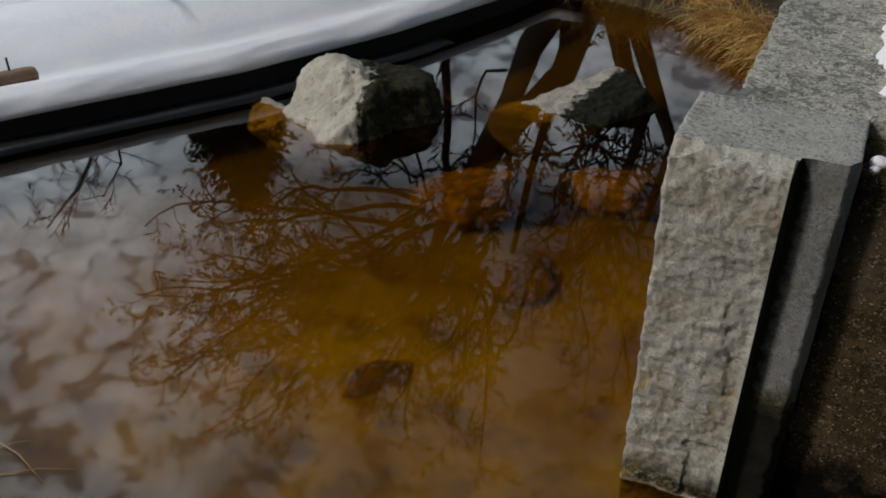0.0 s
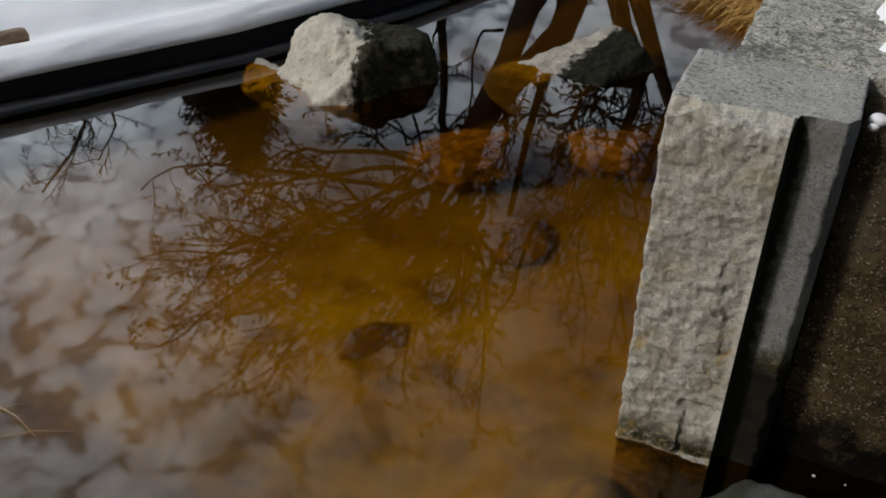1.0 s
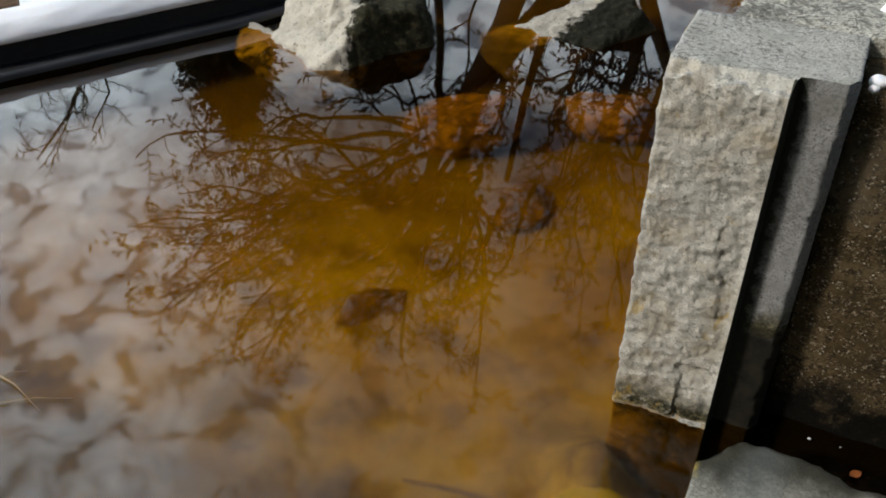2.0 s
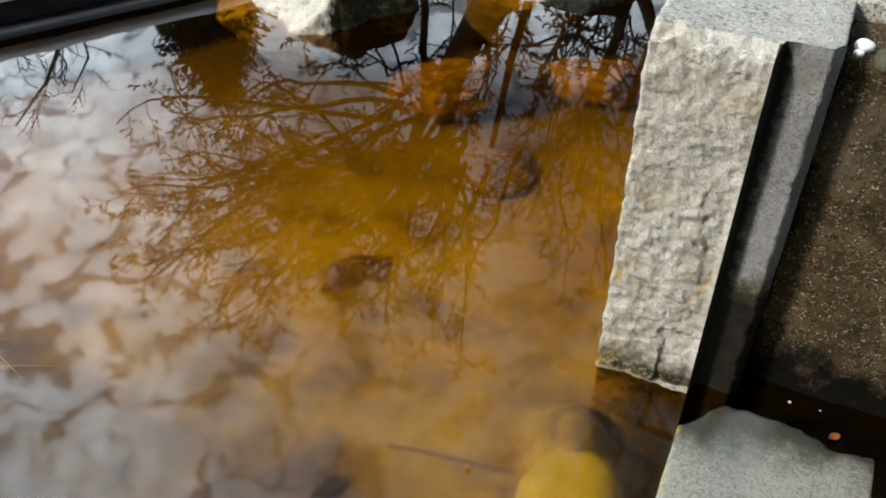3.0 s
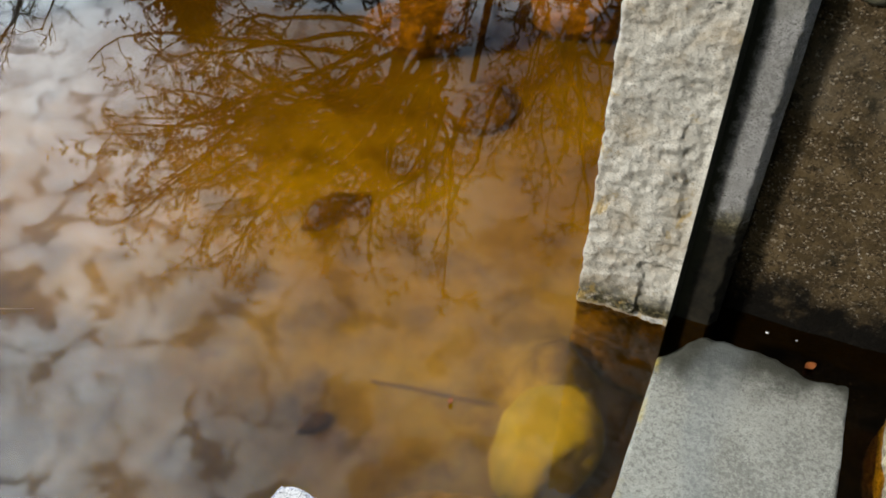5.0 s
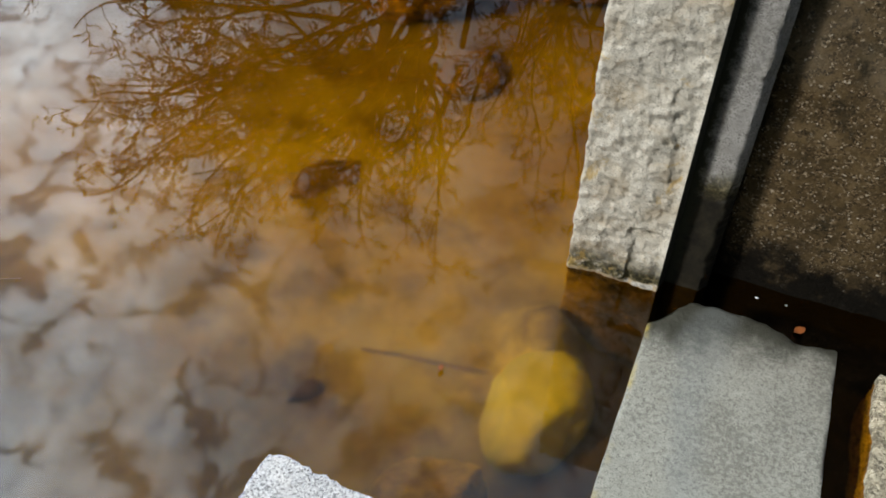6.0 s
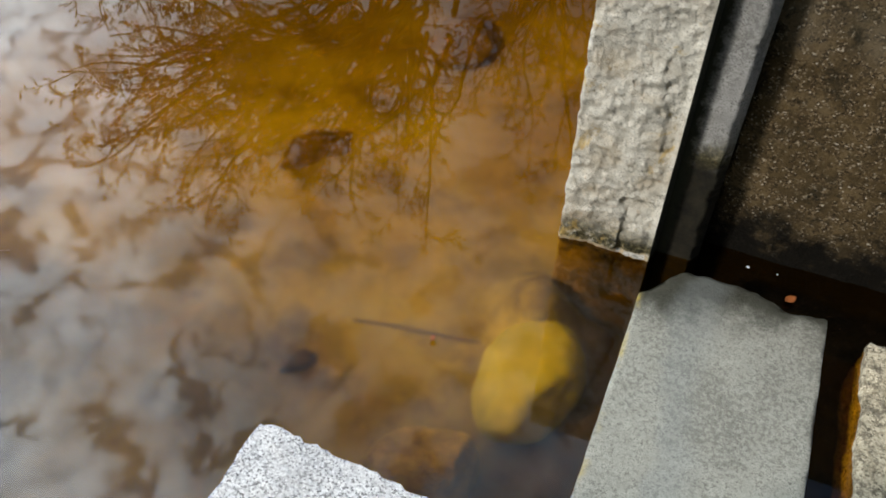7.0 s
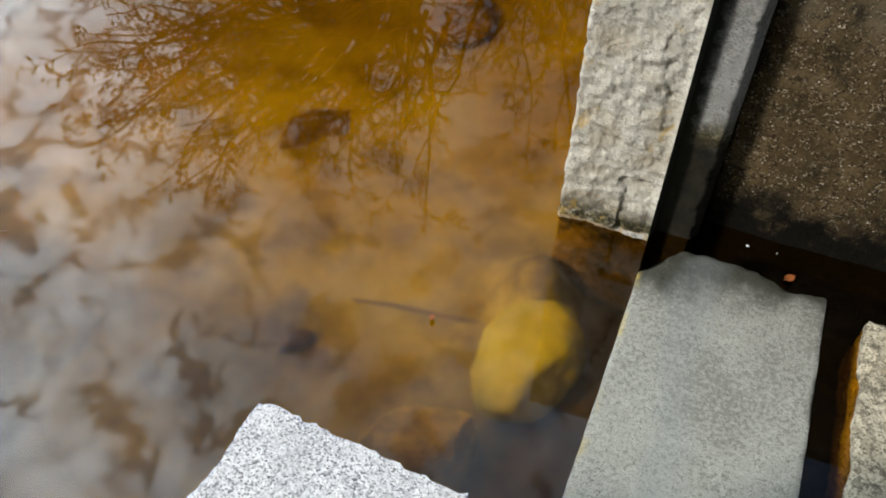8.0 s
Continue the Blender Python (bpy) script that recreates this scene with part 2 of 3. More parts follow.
def field_stone(name, pale, grey, moss, amount, wet=(0.05, 0.04, 0.02), side=0.0, level=0.0):
    m = Mat(name, 0.9)
    c = m.mix(m.step(m.noise(9, 6, 0.65), 0.35, 0.65), pale, grey)
    c = m.mix(m.step(m.noise(55, 4), 0.58, 0.72), c, tuple(0.45 * v for v in grey))
    # moss gathers towards one side; that side's shade is put into its darkness
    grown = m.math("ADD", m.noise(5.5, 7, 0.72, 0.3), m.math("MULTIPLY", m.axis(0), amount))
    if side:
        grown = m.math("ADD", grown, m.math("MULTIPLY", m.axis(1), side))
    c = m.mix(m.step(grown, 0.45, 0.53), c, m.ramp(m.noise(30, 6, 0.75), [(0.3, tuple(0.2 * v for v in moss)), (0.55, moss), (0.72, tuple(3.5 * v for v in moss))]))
    damp = m.step(m.math("ADD", m.axis(2), m.math("MULTIPLY", m.noise(8, 4), 0.05)), level + 0.07, level + 0.03)
    c = m.mix(damp, c, m.mix(0.75, c, wet, "MIX"))
    m.colour(c)
    m.b.inputs["Specular IOR Level"].default_value = 0.15
    m.bump(m.noise(22, 7, 0.65), 0.9, 0.02)
    m.bump(m.noise(120, 4, 0.6), 0.5, 0.004)
    return m.m


def plain(name, a, b, scale, rough=0.85, bump=0.4, depth=0.004, stretch=None):
    m = Mat(name, rough)
    m.colour(m.ramp(m.noise(scale, 6, 0.6, 0.2, stretch), [(0.3, a), (0.7, b)]))
    m.bump(m.noise(scale * 6, 5, 0.6, 0.0, stretch), bump, depth)
    return m.m


def mud():
    m = Mat("pond_mud", 0.95)
    c = m.ramp(m.noise(1.3, 6, 0.6), [(0.36, (0.21, 0.22, 0.07)), (0.52, (0.45, 0.49, 0.14)), (0.68, (0.62, 0.71, 0.19))])
    # deeper water's dimming further out put into the bed colour; paler near the weir
    out = m.step(m.math("ADD", m.axis(1), m.math("MULTIPLY", m.noise(1.6, 5, 0.6), 1.6)), 2.6, 3.5)
    c = m.mix(m.math("MULTIPLY", out, 0.55), c, (0.24, 0.185, 0.062))
    deep = m.step(m.math("ADD", m.axis(1), m.math("MULTIPLY", m.noise(1.1, 5, 0.6), 1.4)), 3.4, 5.2)
    c = m.mix(m.math("MULTIPLY", deep, 0.92), c, (0.05, 0.037, 0.014))
    c = m.mix(m.math("MULTIPLY", m.step(m.noise(3.5, 5, 0.6), 0.45, 0.70), 0.7), c, (0.10, 0.08, 0.036))
    # shade between the pillars and in the outflow, put into the bed colour
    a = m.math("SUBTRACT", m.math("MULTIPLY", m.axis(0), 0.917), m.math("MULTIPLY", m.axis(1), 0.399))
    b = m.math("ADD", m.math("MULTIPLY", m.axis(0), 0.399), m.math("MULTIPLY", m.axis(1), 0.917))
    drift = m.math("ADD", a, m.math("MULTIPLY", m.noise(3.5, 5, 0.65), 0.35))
    bed_shade = m.math("MULTIPLY", m.step(drift, -0.17, 0.16), m.step(b, 2.5, 2.2))
    c = m.mix(bed_shade, c, m.ramp(m.noise(7, 5, 0.65), [(0.35, (0.012, 0.010, 0.006)), (0.65, (0.055, 0.042, 0.02))]))
    m.colour(c)
    m.bump(m.noise(9, 6), 0.6, 0.03)
    return m.m


def water():
    m = Mat("brown_pond_water", 0.0)
    m.nt.nodes.remove(m.b)
    gloss, deep, fres, mix = m.N("ShaderNodeBsdfGlossy"), m.N("ShaderNodeBsdfRefraction"), m.N("ShaderNodeFresnel"), m.N("ShaderNodeMixShader")
    gloss.inputs["Roughness"].default_value = 0.018
    deep.inputs["Color"].default_value = (0.63, 0.318, 0.005, 1)
    deep.inputs["Roughness"].default_value, deep.inputs["IOR"].default_value = 0.20, 1.33
    fres.inputs["IOR"].default_value = 1.6
    n = m.N("ShaderNodeBump")
    n.inputs["Strength"].default_value, n.inputs["Distance"].default_value = 0.03, 0.01
    m.L(m.noise(3.0, 2, 0.4), n.inputs["Height"])
    m.L(n.outputs[0], gloss.inputs["Normal"])
    m.L(fres.outputs[0], mix.inputs[0])
    m.L(deep.outputs[0], mix.inputs[1])
    m.L(gloss.outputs[0], mix.inputs[2])
    m.L(mix.outputs[0], m.out.inputs[0])
    return m.m


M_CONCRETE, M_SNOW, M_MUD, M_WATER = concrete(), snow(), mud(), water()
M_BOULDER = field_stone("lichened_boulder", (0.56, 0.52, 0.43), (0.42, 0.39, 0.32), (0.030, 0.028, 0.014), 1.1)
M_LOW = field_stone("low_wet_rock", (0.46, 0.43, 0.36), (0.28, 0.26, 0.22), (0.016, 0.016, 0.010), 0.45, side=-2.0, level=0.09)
M_SHELF = field_stone("low_rock", (0.46, 0.43, 0.36), (0.28, 0.26, 0.22), (0.07, 0.06, 0.035), 0.2)
M_SUNK = plain("sunken_stone", (0.44, 0.58, 0.06), (0.66, 0.80, 0.10), 7, 0.9, 0.2, 0.006)
M_SILTED = plain("silted_stone", (0.34, 0.34, 0.12), (0.85, 0.85, 0.28), 13, 0.9, 0.9, 0.02)
M_RUSTY = plain("rusty_stone", (0.07, 0.05, 0.018), (0.40, 0.28, 0.09), 11, 0.9, 0.9, 0.02)
M_PEAT = plain("peaty_brown", (0.10, 0.08, 0.04), (0.25, 0.20, 0.09), 14, 0.95, 0.8, 0.02)
M_MOSSY = plain("mossy_rubble", (0.03, 0.035, 0.015), (0.12, 0.11, 0.07), 14, 0.95, 0.9, 0.01)
M_TIMBER = plain("black_edging", (0.003, 0.003, 0.003), (0.010, 0.010, 0.009), 12, 0.95, 0.4, 0.003, (1, 1, 8))
M_BARK = plain("bark", (0.022, 0.018, 0.012), (0.052, 0.042, 0.029), 18, 0.95, 0.9, 0.01, (1, 1, 0.25))
M_TWIG = plain("twigs", (0.010, 0.0075, 0.005), (0.026, 0.019, 0.012), 20, 0.9, 0.2)
M_NEEDLE = plain("evergreen_needles", (0.012, 0.022, 0.01), (0.03, 0.045, 0.02), 9, 0.8, 0.2)
M_STRAW = plain("dry_grass", (0.42, 0.23, 0.05), (0.78, 0.52, 0.18), 5, 0.8, 0.1)
M_SOIL = plain("bank_soil", (0.03, 0.022, 0.012), (0.10, 0.065, 0.028), 6, 0.95, 0.8, 0.03)
M_LOG = plain("orange_wood", (0.13, 0.08, 0.045), (0.33, 0.21, 0.13), 15, 0.8, 0.6, 0.004, (0.3, 4, 4))
M_ICE = plain("grey_ice", (0.015, 0.016, 0.017), (0.04, 0.041, 0.043), 3, 0.3, 0.15)
M_LEAF = plain("brown_leaf", (0.2, 0.055, 0.008), (0.3, 0.09, 0.015), 40, 0.7, 0.3, 0.001)


# ------------------------------------------------------------ mesh helpers
def mesh(name, verts, faces, mats, smooth=True, index=None):
    me = bpy.data.meshes.new(name)
    me.from_pydata([tuple(v) for v in verts], [], [tuple(f) for f in faces])
    for m in mats if isinstance(mats, (list, tuple)) else [mats]:
        me.materials.append(m)
    if index is not None:
        me.polygons.foreach_set("material_index", index)
    me.polygons.foreach_set("use_smooth", [smooth] * len(me.polygons))
    me.update()
    return me


def thing(name, data, label, category, m=None, kind="", group=""):
    ob = new(name, data)
    if m is not None:
        ob.matrix_world = m
    return tagged(ob, label, category, group, kind)


def part(name, data, parent, label="", m=None):
    ob = new(name, data)
    ob.parent = parent
    if m is not None:
        ob.matrix_basis = m
    return tagged(ob, label)


def fbm(p, scale, octaves=4, seed=0.0):
    q = Vector(p) * scale + Vector((seed, seed * 1.7, -seed))
    return noise.fractal(q, 0.9, 2.1, octaves)


def grid_box(size, res):
    """A closed box round the origin, gridded at res metres: points and quads."""
    n = [max(2, int(round(s / res))) for s in size]
    seen, verts, faces = {}, [], []

    def vert(i, j, k):
        key = (i, j, k)
        if key not in seen:
            seen[key] = len(verts)
            verts.append([(c / m - 0.5) * s for c, m, s in zip(key, n, size)])
        return seen[key]

    for ax in range(3):
        p, q = (ax + 1) % 3, (ax + 2) % 3
        for side in (0, n[ax]):
            for i in range(n[p]):
                for j in range(n[q]):
                    quad = []
                    for di, dj in ((0, 0), (1, 0), (1, 1), (0, 1)):
                        c = [0, 0, 0]
                        c[ax], c[p], c[q] = side, i + di, j + dj
                        quad.append(vert(*c))
                    faces.append(quad if side else quad[::-1])
    return verts, faces


def rough_block(name, size, res, edge, amp, mat, seed=0.0, shape=None, amps=None):
    """A block of stone with worn, chipped edges and an uneven skin. amps: the skin's depth for faces -x, +x, -y, +y, -z, +z."""
    verts, faces = grid_box(size, res)
    half = [s / 2 for s in size]
    out = []
    for v in verts:
        r = edge * (0.55 + 0.9 * abs(fbm(v, 9, 3, seed + 5)) + (1.6 * max(0, fbm(v, 5, 2, seed + 11) - 0.35)))
        r = max(0.0015, min(r, 0.45 * min(size)))
        q = Vector([max(-(h - r), min(h - r, c)) for h, c in zip(half, v)])
        d = Vector(v) - q
        n = d.normalized() if d.length > 1e-9 else Vector((0, 0, 1))
        p = q + n * r
        a = amp
        if amps:
            w = [abs(c) ** 3 for c in n]
            a = sum(wi * amps[2 * k + (1 if n[k] > 0 else 0)] for k, wi in enumerate(w)) / max(1e-6, sum(w))
        p += n * a * (fbm(v, 7, 5, seed) + 0.5 * fbm(v, 26, 4, seed + 3))
        if shape:
            p = shape(p, n)
        out.append(p)
    me = mesh(name, out, faces, mat)
    me.set_sharp_from_angle(angle=radians(50))
    return me


def rock_mesh(name, planes, radii, mat, amp=0.03, seed=0.0, subdiv=5):
    """A stone cut by flat planes (normal and distance in units of its radii), then weathered."""
    bm = bmesh.new()
    bmesh.ops.create_icosphere(bm, subdivisions=subdiv, radius=1)
    cuts = [(Vector(n).normalized(), d) for n, d in planes]
    for v in bm.verts:
        w = v.co.normalized()
        big = max([w.dot(n) / d for n, d in cuts] + [1.0])
        soft = (sum(max(0, w.dot(n) / d) ** 22 for n, d in cuts) + 1.0) ** (1 / 22)
        r = 1 / (0.6 * soft + 0.4 * big)
        p = Vector((w.x * r * radii[0], w.y * r * radii[1], w.z * r * radii[2]))
        p += w * amp * (fbm(p, 3.5, 5, seed) + 0.5 * fbm(p, 14, 4, seed + 2))
        v.co = p
    me = bpy.data.meshes.new(name)
    bm.to_mesh(me)
    bm.free()
    me.materials.append(mat)
    me.polygons.foreach_set("use_smooth", [True] * len(me.polygons))
    return me


def tube_mesh(name, tubes, mat):
    """Tapered tubes: each a list of points, a list of radii, and a number of sides."""
    verts, faces = [], []
    for pts, radii, sides in tubes:
        base = len(verts)
        for i, p in enumerate(pts):
            t = (pts[min(i + 1, len(pts) - 1)] - pts[max(i - 1, 0)])
            t = t.normalized() if t.length > 1e-9 else Vector((0, 0, 1))
            side = t.cross(Vector((0.31, 0.94, 0.17)))
            side = side.normalized() if side.length > 1e-6 else Vector((1, 0, 0))
            up = t.cross(side)
            for k in range(sides):
                a = 2 * math.pi * k / sides
                verts.append(p + (side * math.cos(a) + up * math.sin(a)) * radii[i])
        for i in range(len(pts) - 1):
            for k in range(sides):
                a, b = base + i * sides + k, base + i * sides + (k + 1) % sides
                faces.append((a, b, b + sides, a + sides))
        faces.append(tuple(base + (len(pts) - 1) * sides + k for k in range(sides)))
        faces.append(tuple(base + k for k in reversed(range(sides))))
    return mesh(name, verts, faces, mat)


# ------------------------------------------------------------ plan
# The weir's own axes: a along its upstream face, b upstream, from the foot of the pillar's inner edge.
WEIR = pose(0.695, 1.765, 0, 0, 0, -23.5)
INVERSE = WEIR.inverted()
WALL_TOP, BED = 1.13, -0.55
EDGE_X = (-60, -9, -5, -2.6, -1.45, -0.6, 0.175, 0.55, 0.8, 1.2, 1.55, 1.85, 2.1, 3.0)
EDGE_Y = (-2, 0.8, 2.75, 4.12, 4.88, 5.62, 6.48, 7.0, 6.85, 6.5, 5.95, 5.45, 5.0, 4.6)


def shore(x):
    return float(np.interp(x, EDGE_X, EDGE_Y))


def ease(t):
    t = max(0.0, min(1.0, t))
    return t * t * (3 - 2 * t)


def ground_height(x, y):
    a, b, _ = INVERSE @ Vector((x, y, 0))
    bumps = 0.05 * fbm((x, y, 0), 0.5, 4, 3) + 0.015 * fbm((x, y, 0), 2.5, 3, 7)
    z = BED + 0.05 * fbm((x, y, 0), 0.9, 4, 1)
    d = y - shore(x)
    far = 0.06 + 0.05 * max(0, min(d, 8)) + bumps
    z += (far - z) * ease((d + 0.04) / 0.12)
    z += 0.35 * math.exp(-((a + 0.31) / 0.12) ** 2 - ((b + 0.07) / 0.14) ** 2)  # silt heaped against the pillar
    if a > 0.02 and b > 0.2:  # backfill behind the wall
        z = max(z, BED + (1.05 + bumps - BED) * ease((a - 0.02) / 0.08) * ease((b - 0.22) / 0.1) * (1 - 0.8 * ease((b - 3.0) / 2.0)))
    if a > 3.0 and b < 0.3:
        z = max(z, BED + 1.5 * ease((a - 3.0) / 0.6))
    if b < -1.9 or x < -9:  # the near bank and the far end of the pond
        z = max(z, BED + (0.9 - BED) * max(ease((-1.95 - b) / 0.3), 0.7 * ease((-9 - x) / 1.0)) + bumps)
    return z


def spaced(lo, hi, step, reach):
    inner = list(np.arange(lo, hi + step / 2, step))
    out, s = [], step
    while s < reach:
        s *= 1.35
        out.append(s)
    run = np.cumsum(out)
    return [lo - r for r in run[::-1]] + inner + [hi + r for r in run]


def build_ground():
    xs, ys = spaced(-4.0, 3.6, 0.07, 250), spaced(-2.6, 8.2, 0.07, 250)
    verts = [(x, y, ground_height(x, y)) for y in ys for x in xs]
    w = len(xs)
    faces, index = [], []
    for j in range(len(ys) - 1):
        for i in range(w - 1):
            q = (j * w + i, j * w + i + 1, (j + 1) * w + i + 1, (j + 1) * w + i)
            faces.append(q)
            cx, cy = (xs[i] + xs[i + 1]) / 2, (ys[j] + ys[j + 1]) / 2
            z = sum(verts[k][2] for k in q) / 4
            soil = 0.45 < cx < 4 and 4.2 < cy < 8.0 + 0.5 * fbm((cx, cy, 0), 1.5, 3)
            a, b, _ = INVERSE @ Vector((cx, cy, 0))
            # unseen near bank: dark soil replaces snow to cut bounced light
            near = b < -1.7 or (a > 0 and 0.1 < b < 0.7)
            index.append(1 if z < 0.02 else (2 if soil or near else 0))
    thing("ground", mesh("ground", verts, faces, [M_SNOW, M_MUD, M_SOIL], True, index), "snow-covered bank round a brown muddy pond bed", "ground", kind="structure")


build_ground()

w = 60.0
pond = thing("water", mesh("water", [(-w, -w, 0), (w, -w, 0), (w, w, 0), (-w, w, 0)], [(0, 1, 2, 3)], M_WATER), "still, clear brown pond water with mirror reflections", "water", kind="structure")
pond.visible_shadow = False


# ------------------------------------------------------------ the weir
GROOVE = 0.055


def pillar_shape(crack_on):
    """Cuts the stop-log rebate and the sloping, chipped front arris; on the far pillar also a crooked crack and a spalled foot."""
    def shape(p, n):
        a, b, z = p.x + 0.21 - 0.285, p.y + 0.18, p.z
        top = WALL_TOP / 2 - BED / 2
        if a > 0.001:
            depth = GROOVE * ease(a / 0.006)
            worn = max(0, a - 0.112 - 0.008 * noise.noise(Vector((z * 16, 3, 9))) - 0.004 * noise.noise(Vector((z * 60, 3, 9))))
            p.y = max(p.y, depth - 0.18 + 0.002 * noise.noise(p * 20) + 1.6 * worn)
        elif n.y < -0.5 and crack_on:
            f = a + 0.1425
            crack = 0.078 + 0.016 * math.sin(z * 8 + 1) + 0.022 * noise.noise(Vector((z * 14, 2, 1)))
            line = crack if z > 0.12 else (0.03 + 0.03 * noise.noise(Vector((z * 18, 7, 1))) if -0.285 < z < -0.06 else 0.3)
            q = Vector((0.9 * f + 0.42 * z, 0.3 * (0.9 * z - 0.42 * f), 0.0)) * 55
            p.y += 0.006 * abs(noise.noise(q + Vector((0, 0, 4)))) + 0.0035 * noise.noise(q * 2.3)
            p.y += (0.009 * ease((0.62 - z) / 0.3) if z > 0.12 else 0.014) * ease((f - line) / 0.006)
        if -0.022 < a <= 0.001 and n.y < -0.3:  # the sawn arris beside the rebate
            p.y += (-0.18 - p.y) * 0.85 * ease((a + 0.022) / 0.02)
        if z > top - 0.03 and a <= 0.001:
            reach = 0.055 + 0.03 * noise.noise(Vector((a * 18, 3, 5)))
            p.z -= (0.035 if crack_on else 0.003) * ease(1 - b / reach) * (1 + 0.5 * noise.noise(p * 40))
        if not crack_on and n.y < -0.5:
            p.y += -0.011 + 0.010 * abs(noise.noise(Vector((a * 34, 8, z * 6)))) + 0.004 * noise.noise(Vector((a * 90, 8, z * 20)))
        if not crack_on:  # the chipped near corner spreads to one side
            p.x += (0.022 + 0.009 * ease((0.125 - b) / 0.012) * min(1, b / 0.1 + 0.1) + 0.005 * noise.noise(Vector((b * 60, 5, z * 3)))) * ease((-a - 0.05) / 0.235)
        return p
    return shape


def build_pillar(m, far):
    pillar = thing("granite_pillar", None, "grey granite weir pillar with a rough split face and a stop-log groove, standing in the pond" if far else "pale speckled granite weir pillar with a chipped top corner", "pillar", m, group="weir pillars")
    tall = WALL_TOP - BED
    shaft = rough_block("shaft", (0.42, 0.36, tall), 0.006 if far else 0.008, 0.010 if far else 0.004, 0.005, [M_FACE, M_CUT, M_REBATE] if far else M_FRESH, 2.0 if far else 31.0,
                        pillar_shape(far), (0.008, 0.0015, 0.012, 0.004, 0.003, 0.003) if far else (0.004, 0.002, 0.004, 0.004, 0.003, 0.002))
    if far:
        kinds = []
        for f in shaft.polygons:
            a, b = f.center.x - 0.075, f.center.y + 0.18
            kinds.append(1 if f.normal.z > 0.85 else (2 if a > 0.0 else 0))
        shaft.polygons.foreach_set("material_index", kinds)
    part("shaft", shaft, pillar, "", pose(-0.075, 0.18, BED + tall / 2))
    return pillar


build_pillar(WEIR, True)
build_pillar(WEIR @ pose(-0.052, -1.497, 0, 0, 0, -4) @ Matrix.Diagonal((1, -1, 1, 1)), False)

wall = thing("coping", rough_block("coping", (0.62, 3.4, 0.62), 0.022, 0.02, 0.012, M_COPING, 15.0, None, (0.02, 0.01, 0.012, 0.01, 0.01, 0.012)),
             "weathered grey granite coping behind the pillar, partly under snow", "coping", WEIR @ pose(0.11, 0.36 + 1.7, WALL_TOP - 0.315), kind="structure")
thing("wall_base", rough_block("wall_base", (0.56, 3.4, 1.1), 0.05, 0.02, 0.01, M_COPING, 17.0), "granite wall below the coping", "wall", WEIR @ pose(0.12, 0.36 + 1.7, BED + 0.53), kind="structure")

thing("wall_concrete", rough_block("wall_concrete", (2.6, 0.3, 1.08 - BED), 0.02, 0.02, 0.006, M_CONCRETE, 19.0), "stained brown concrete wall, wet and black at its foot", "wall",
      WEIR @ pose(0.137 + 1.3, 0.15 + 0.15, 0) @ pose(0, 0, BED + (1.08 - BED) / 2), kind="structure")


def sill_shape(p, n):
    """The sill's upstream end: one corner cut away, a bite out of the edge."""
    a, b = p.x + 0.2625, p.y + 0.72
    if b > 1.15:
        lim = 1.44 - 0.14 * ease((0.13 - a) / 0.14) - 0.03 * ease((a - 0.26) / 0.14) + 0.008 * noise.noise(Vector((a * 14, 1, 3))) + 0.004 * noise.noise(Vector((a * 60, 1, 3)))
        lim -= 0.02 * ease(1 - abs(a - 0.42) / 0.05) + 0.008 * abs(noise.noise(Vector((a * 70, 2, 3))))
        p.y -= max(0, b - lim)
        p.z -= 0.012 * ease((b - lim + 0.03) / 0.04) * (0.7 + noise.noise(Vector((a * 25, b * 25, 0))))
    return p


thing("sill", rough_block("sill", (0.525, 1.44, 0.24), 0.012, 0.012, 0.003, M_SILL, 23.0, sill_shape, (0.0025, 0.0025, 0.003, 0.004, 0.002, 0.0015)),
      "smooth grey-green granite sill slab awash between the pillars", "stone slab", WEIR @ pose(0.002 + 0.2625, -1.45 + 0.72, 0.028 - 0.12, 0, 0.4, 0))
thing("apron_stone", rough_block("apron_stone", (0.6, 1.5, 0.3), 0.014, 0.015, 0.010, M_APRON, 27.0), "coarse weathered granite apron block beside the sill", "stone block",
      WEIR @ pose(0.635 + 0.3, -0.08 - 0.75, 0.035 - 0.15))

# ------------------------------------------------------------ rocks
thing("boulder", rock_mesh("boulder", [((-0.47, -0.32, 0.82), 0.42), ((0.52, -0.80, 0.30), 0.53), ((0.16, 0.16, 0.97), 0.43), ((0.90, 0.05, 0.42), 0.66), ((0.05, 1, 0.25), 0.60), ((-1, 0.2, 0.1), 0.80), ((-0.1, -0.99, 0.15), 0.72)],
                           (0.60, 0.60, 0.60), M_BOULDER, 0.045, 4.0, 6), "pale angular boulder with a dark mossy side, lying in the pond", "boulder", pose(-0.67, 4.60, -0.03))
thing("ledge_stone", rock_mesh("ledge_stone", [((-0.2, -0.3, 0.93), 0.5), ((-0.8, -0.5, 0.1), 0.7)], (0.40, 0.15, 0.17), M_SHELF, 0.035, 14.0),
      "low wet stone leaning on the boulder, half under water", "stone", pose(-1.17, 4.50, -0.135, 0, 9, -50))
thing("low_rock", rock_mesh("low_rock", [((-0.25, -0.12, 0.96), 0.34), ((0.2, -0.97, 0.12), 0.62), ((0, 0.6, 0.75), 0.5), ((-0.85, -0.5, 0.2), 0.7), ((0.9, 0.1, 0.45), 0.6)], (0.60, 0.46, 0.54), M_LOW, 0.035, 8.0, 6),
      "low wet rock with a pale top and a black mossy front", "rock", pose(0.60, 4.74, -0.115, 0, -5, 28))
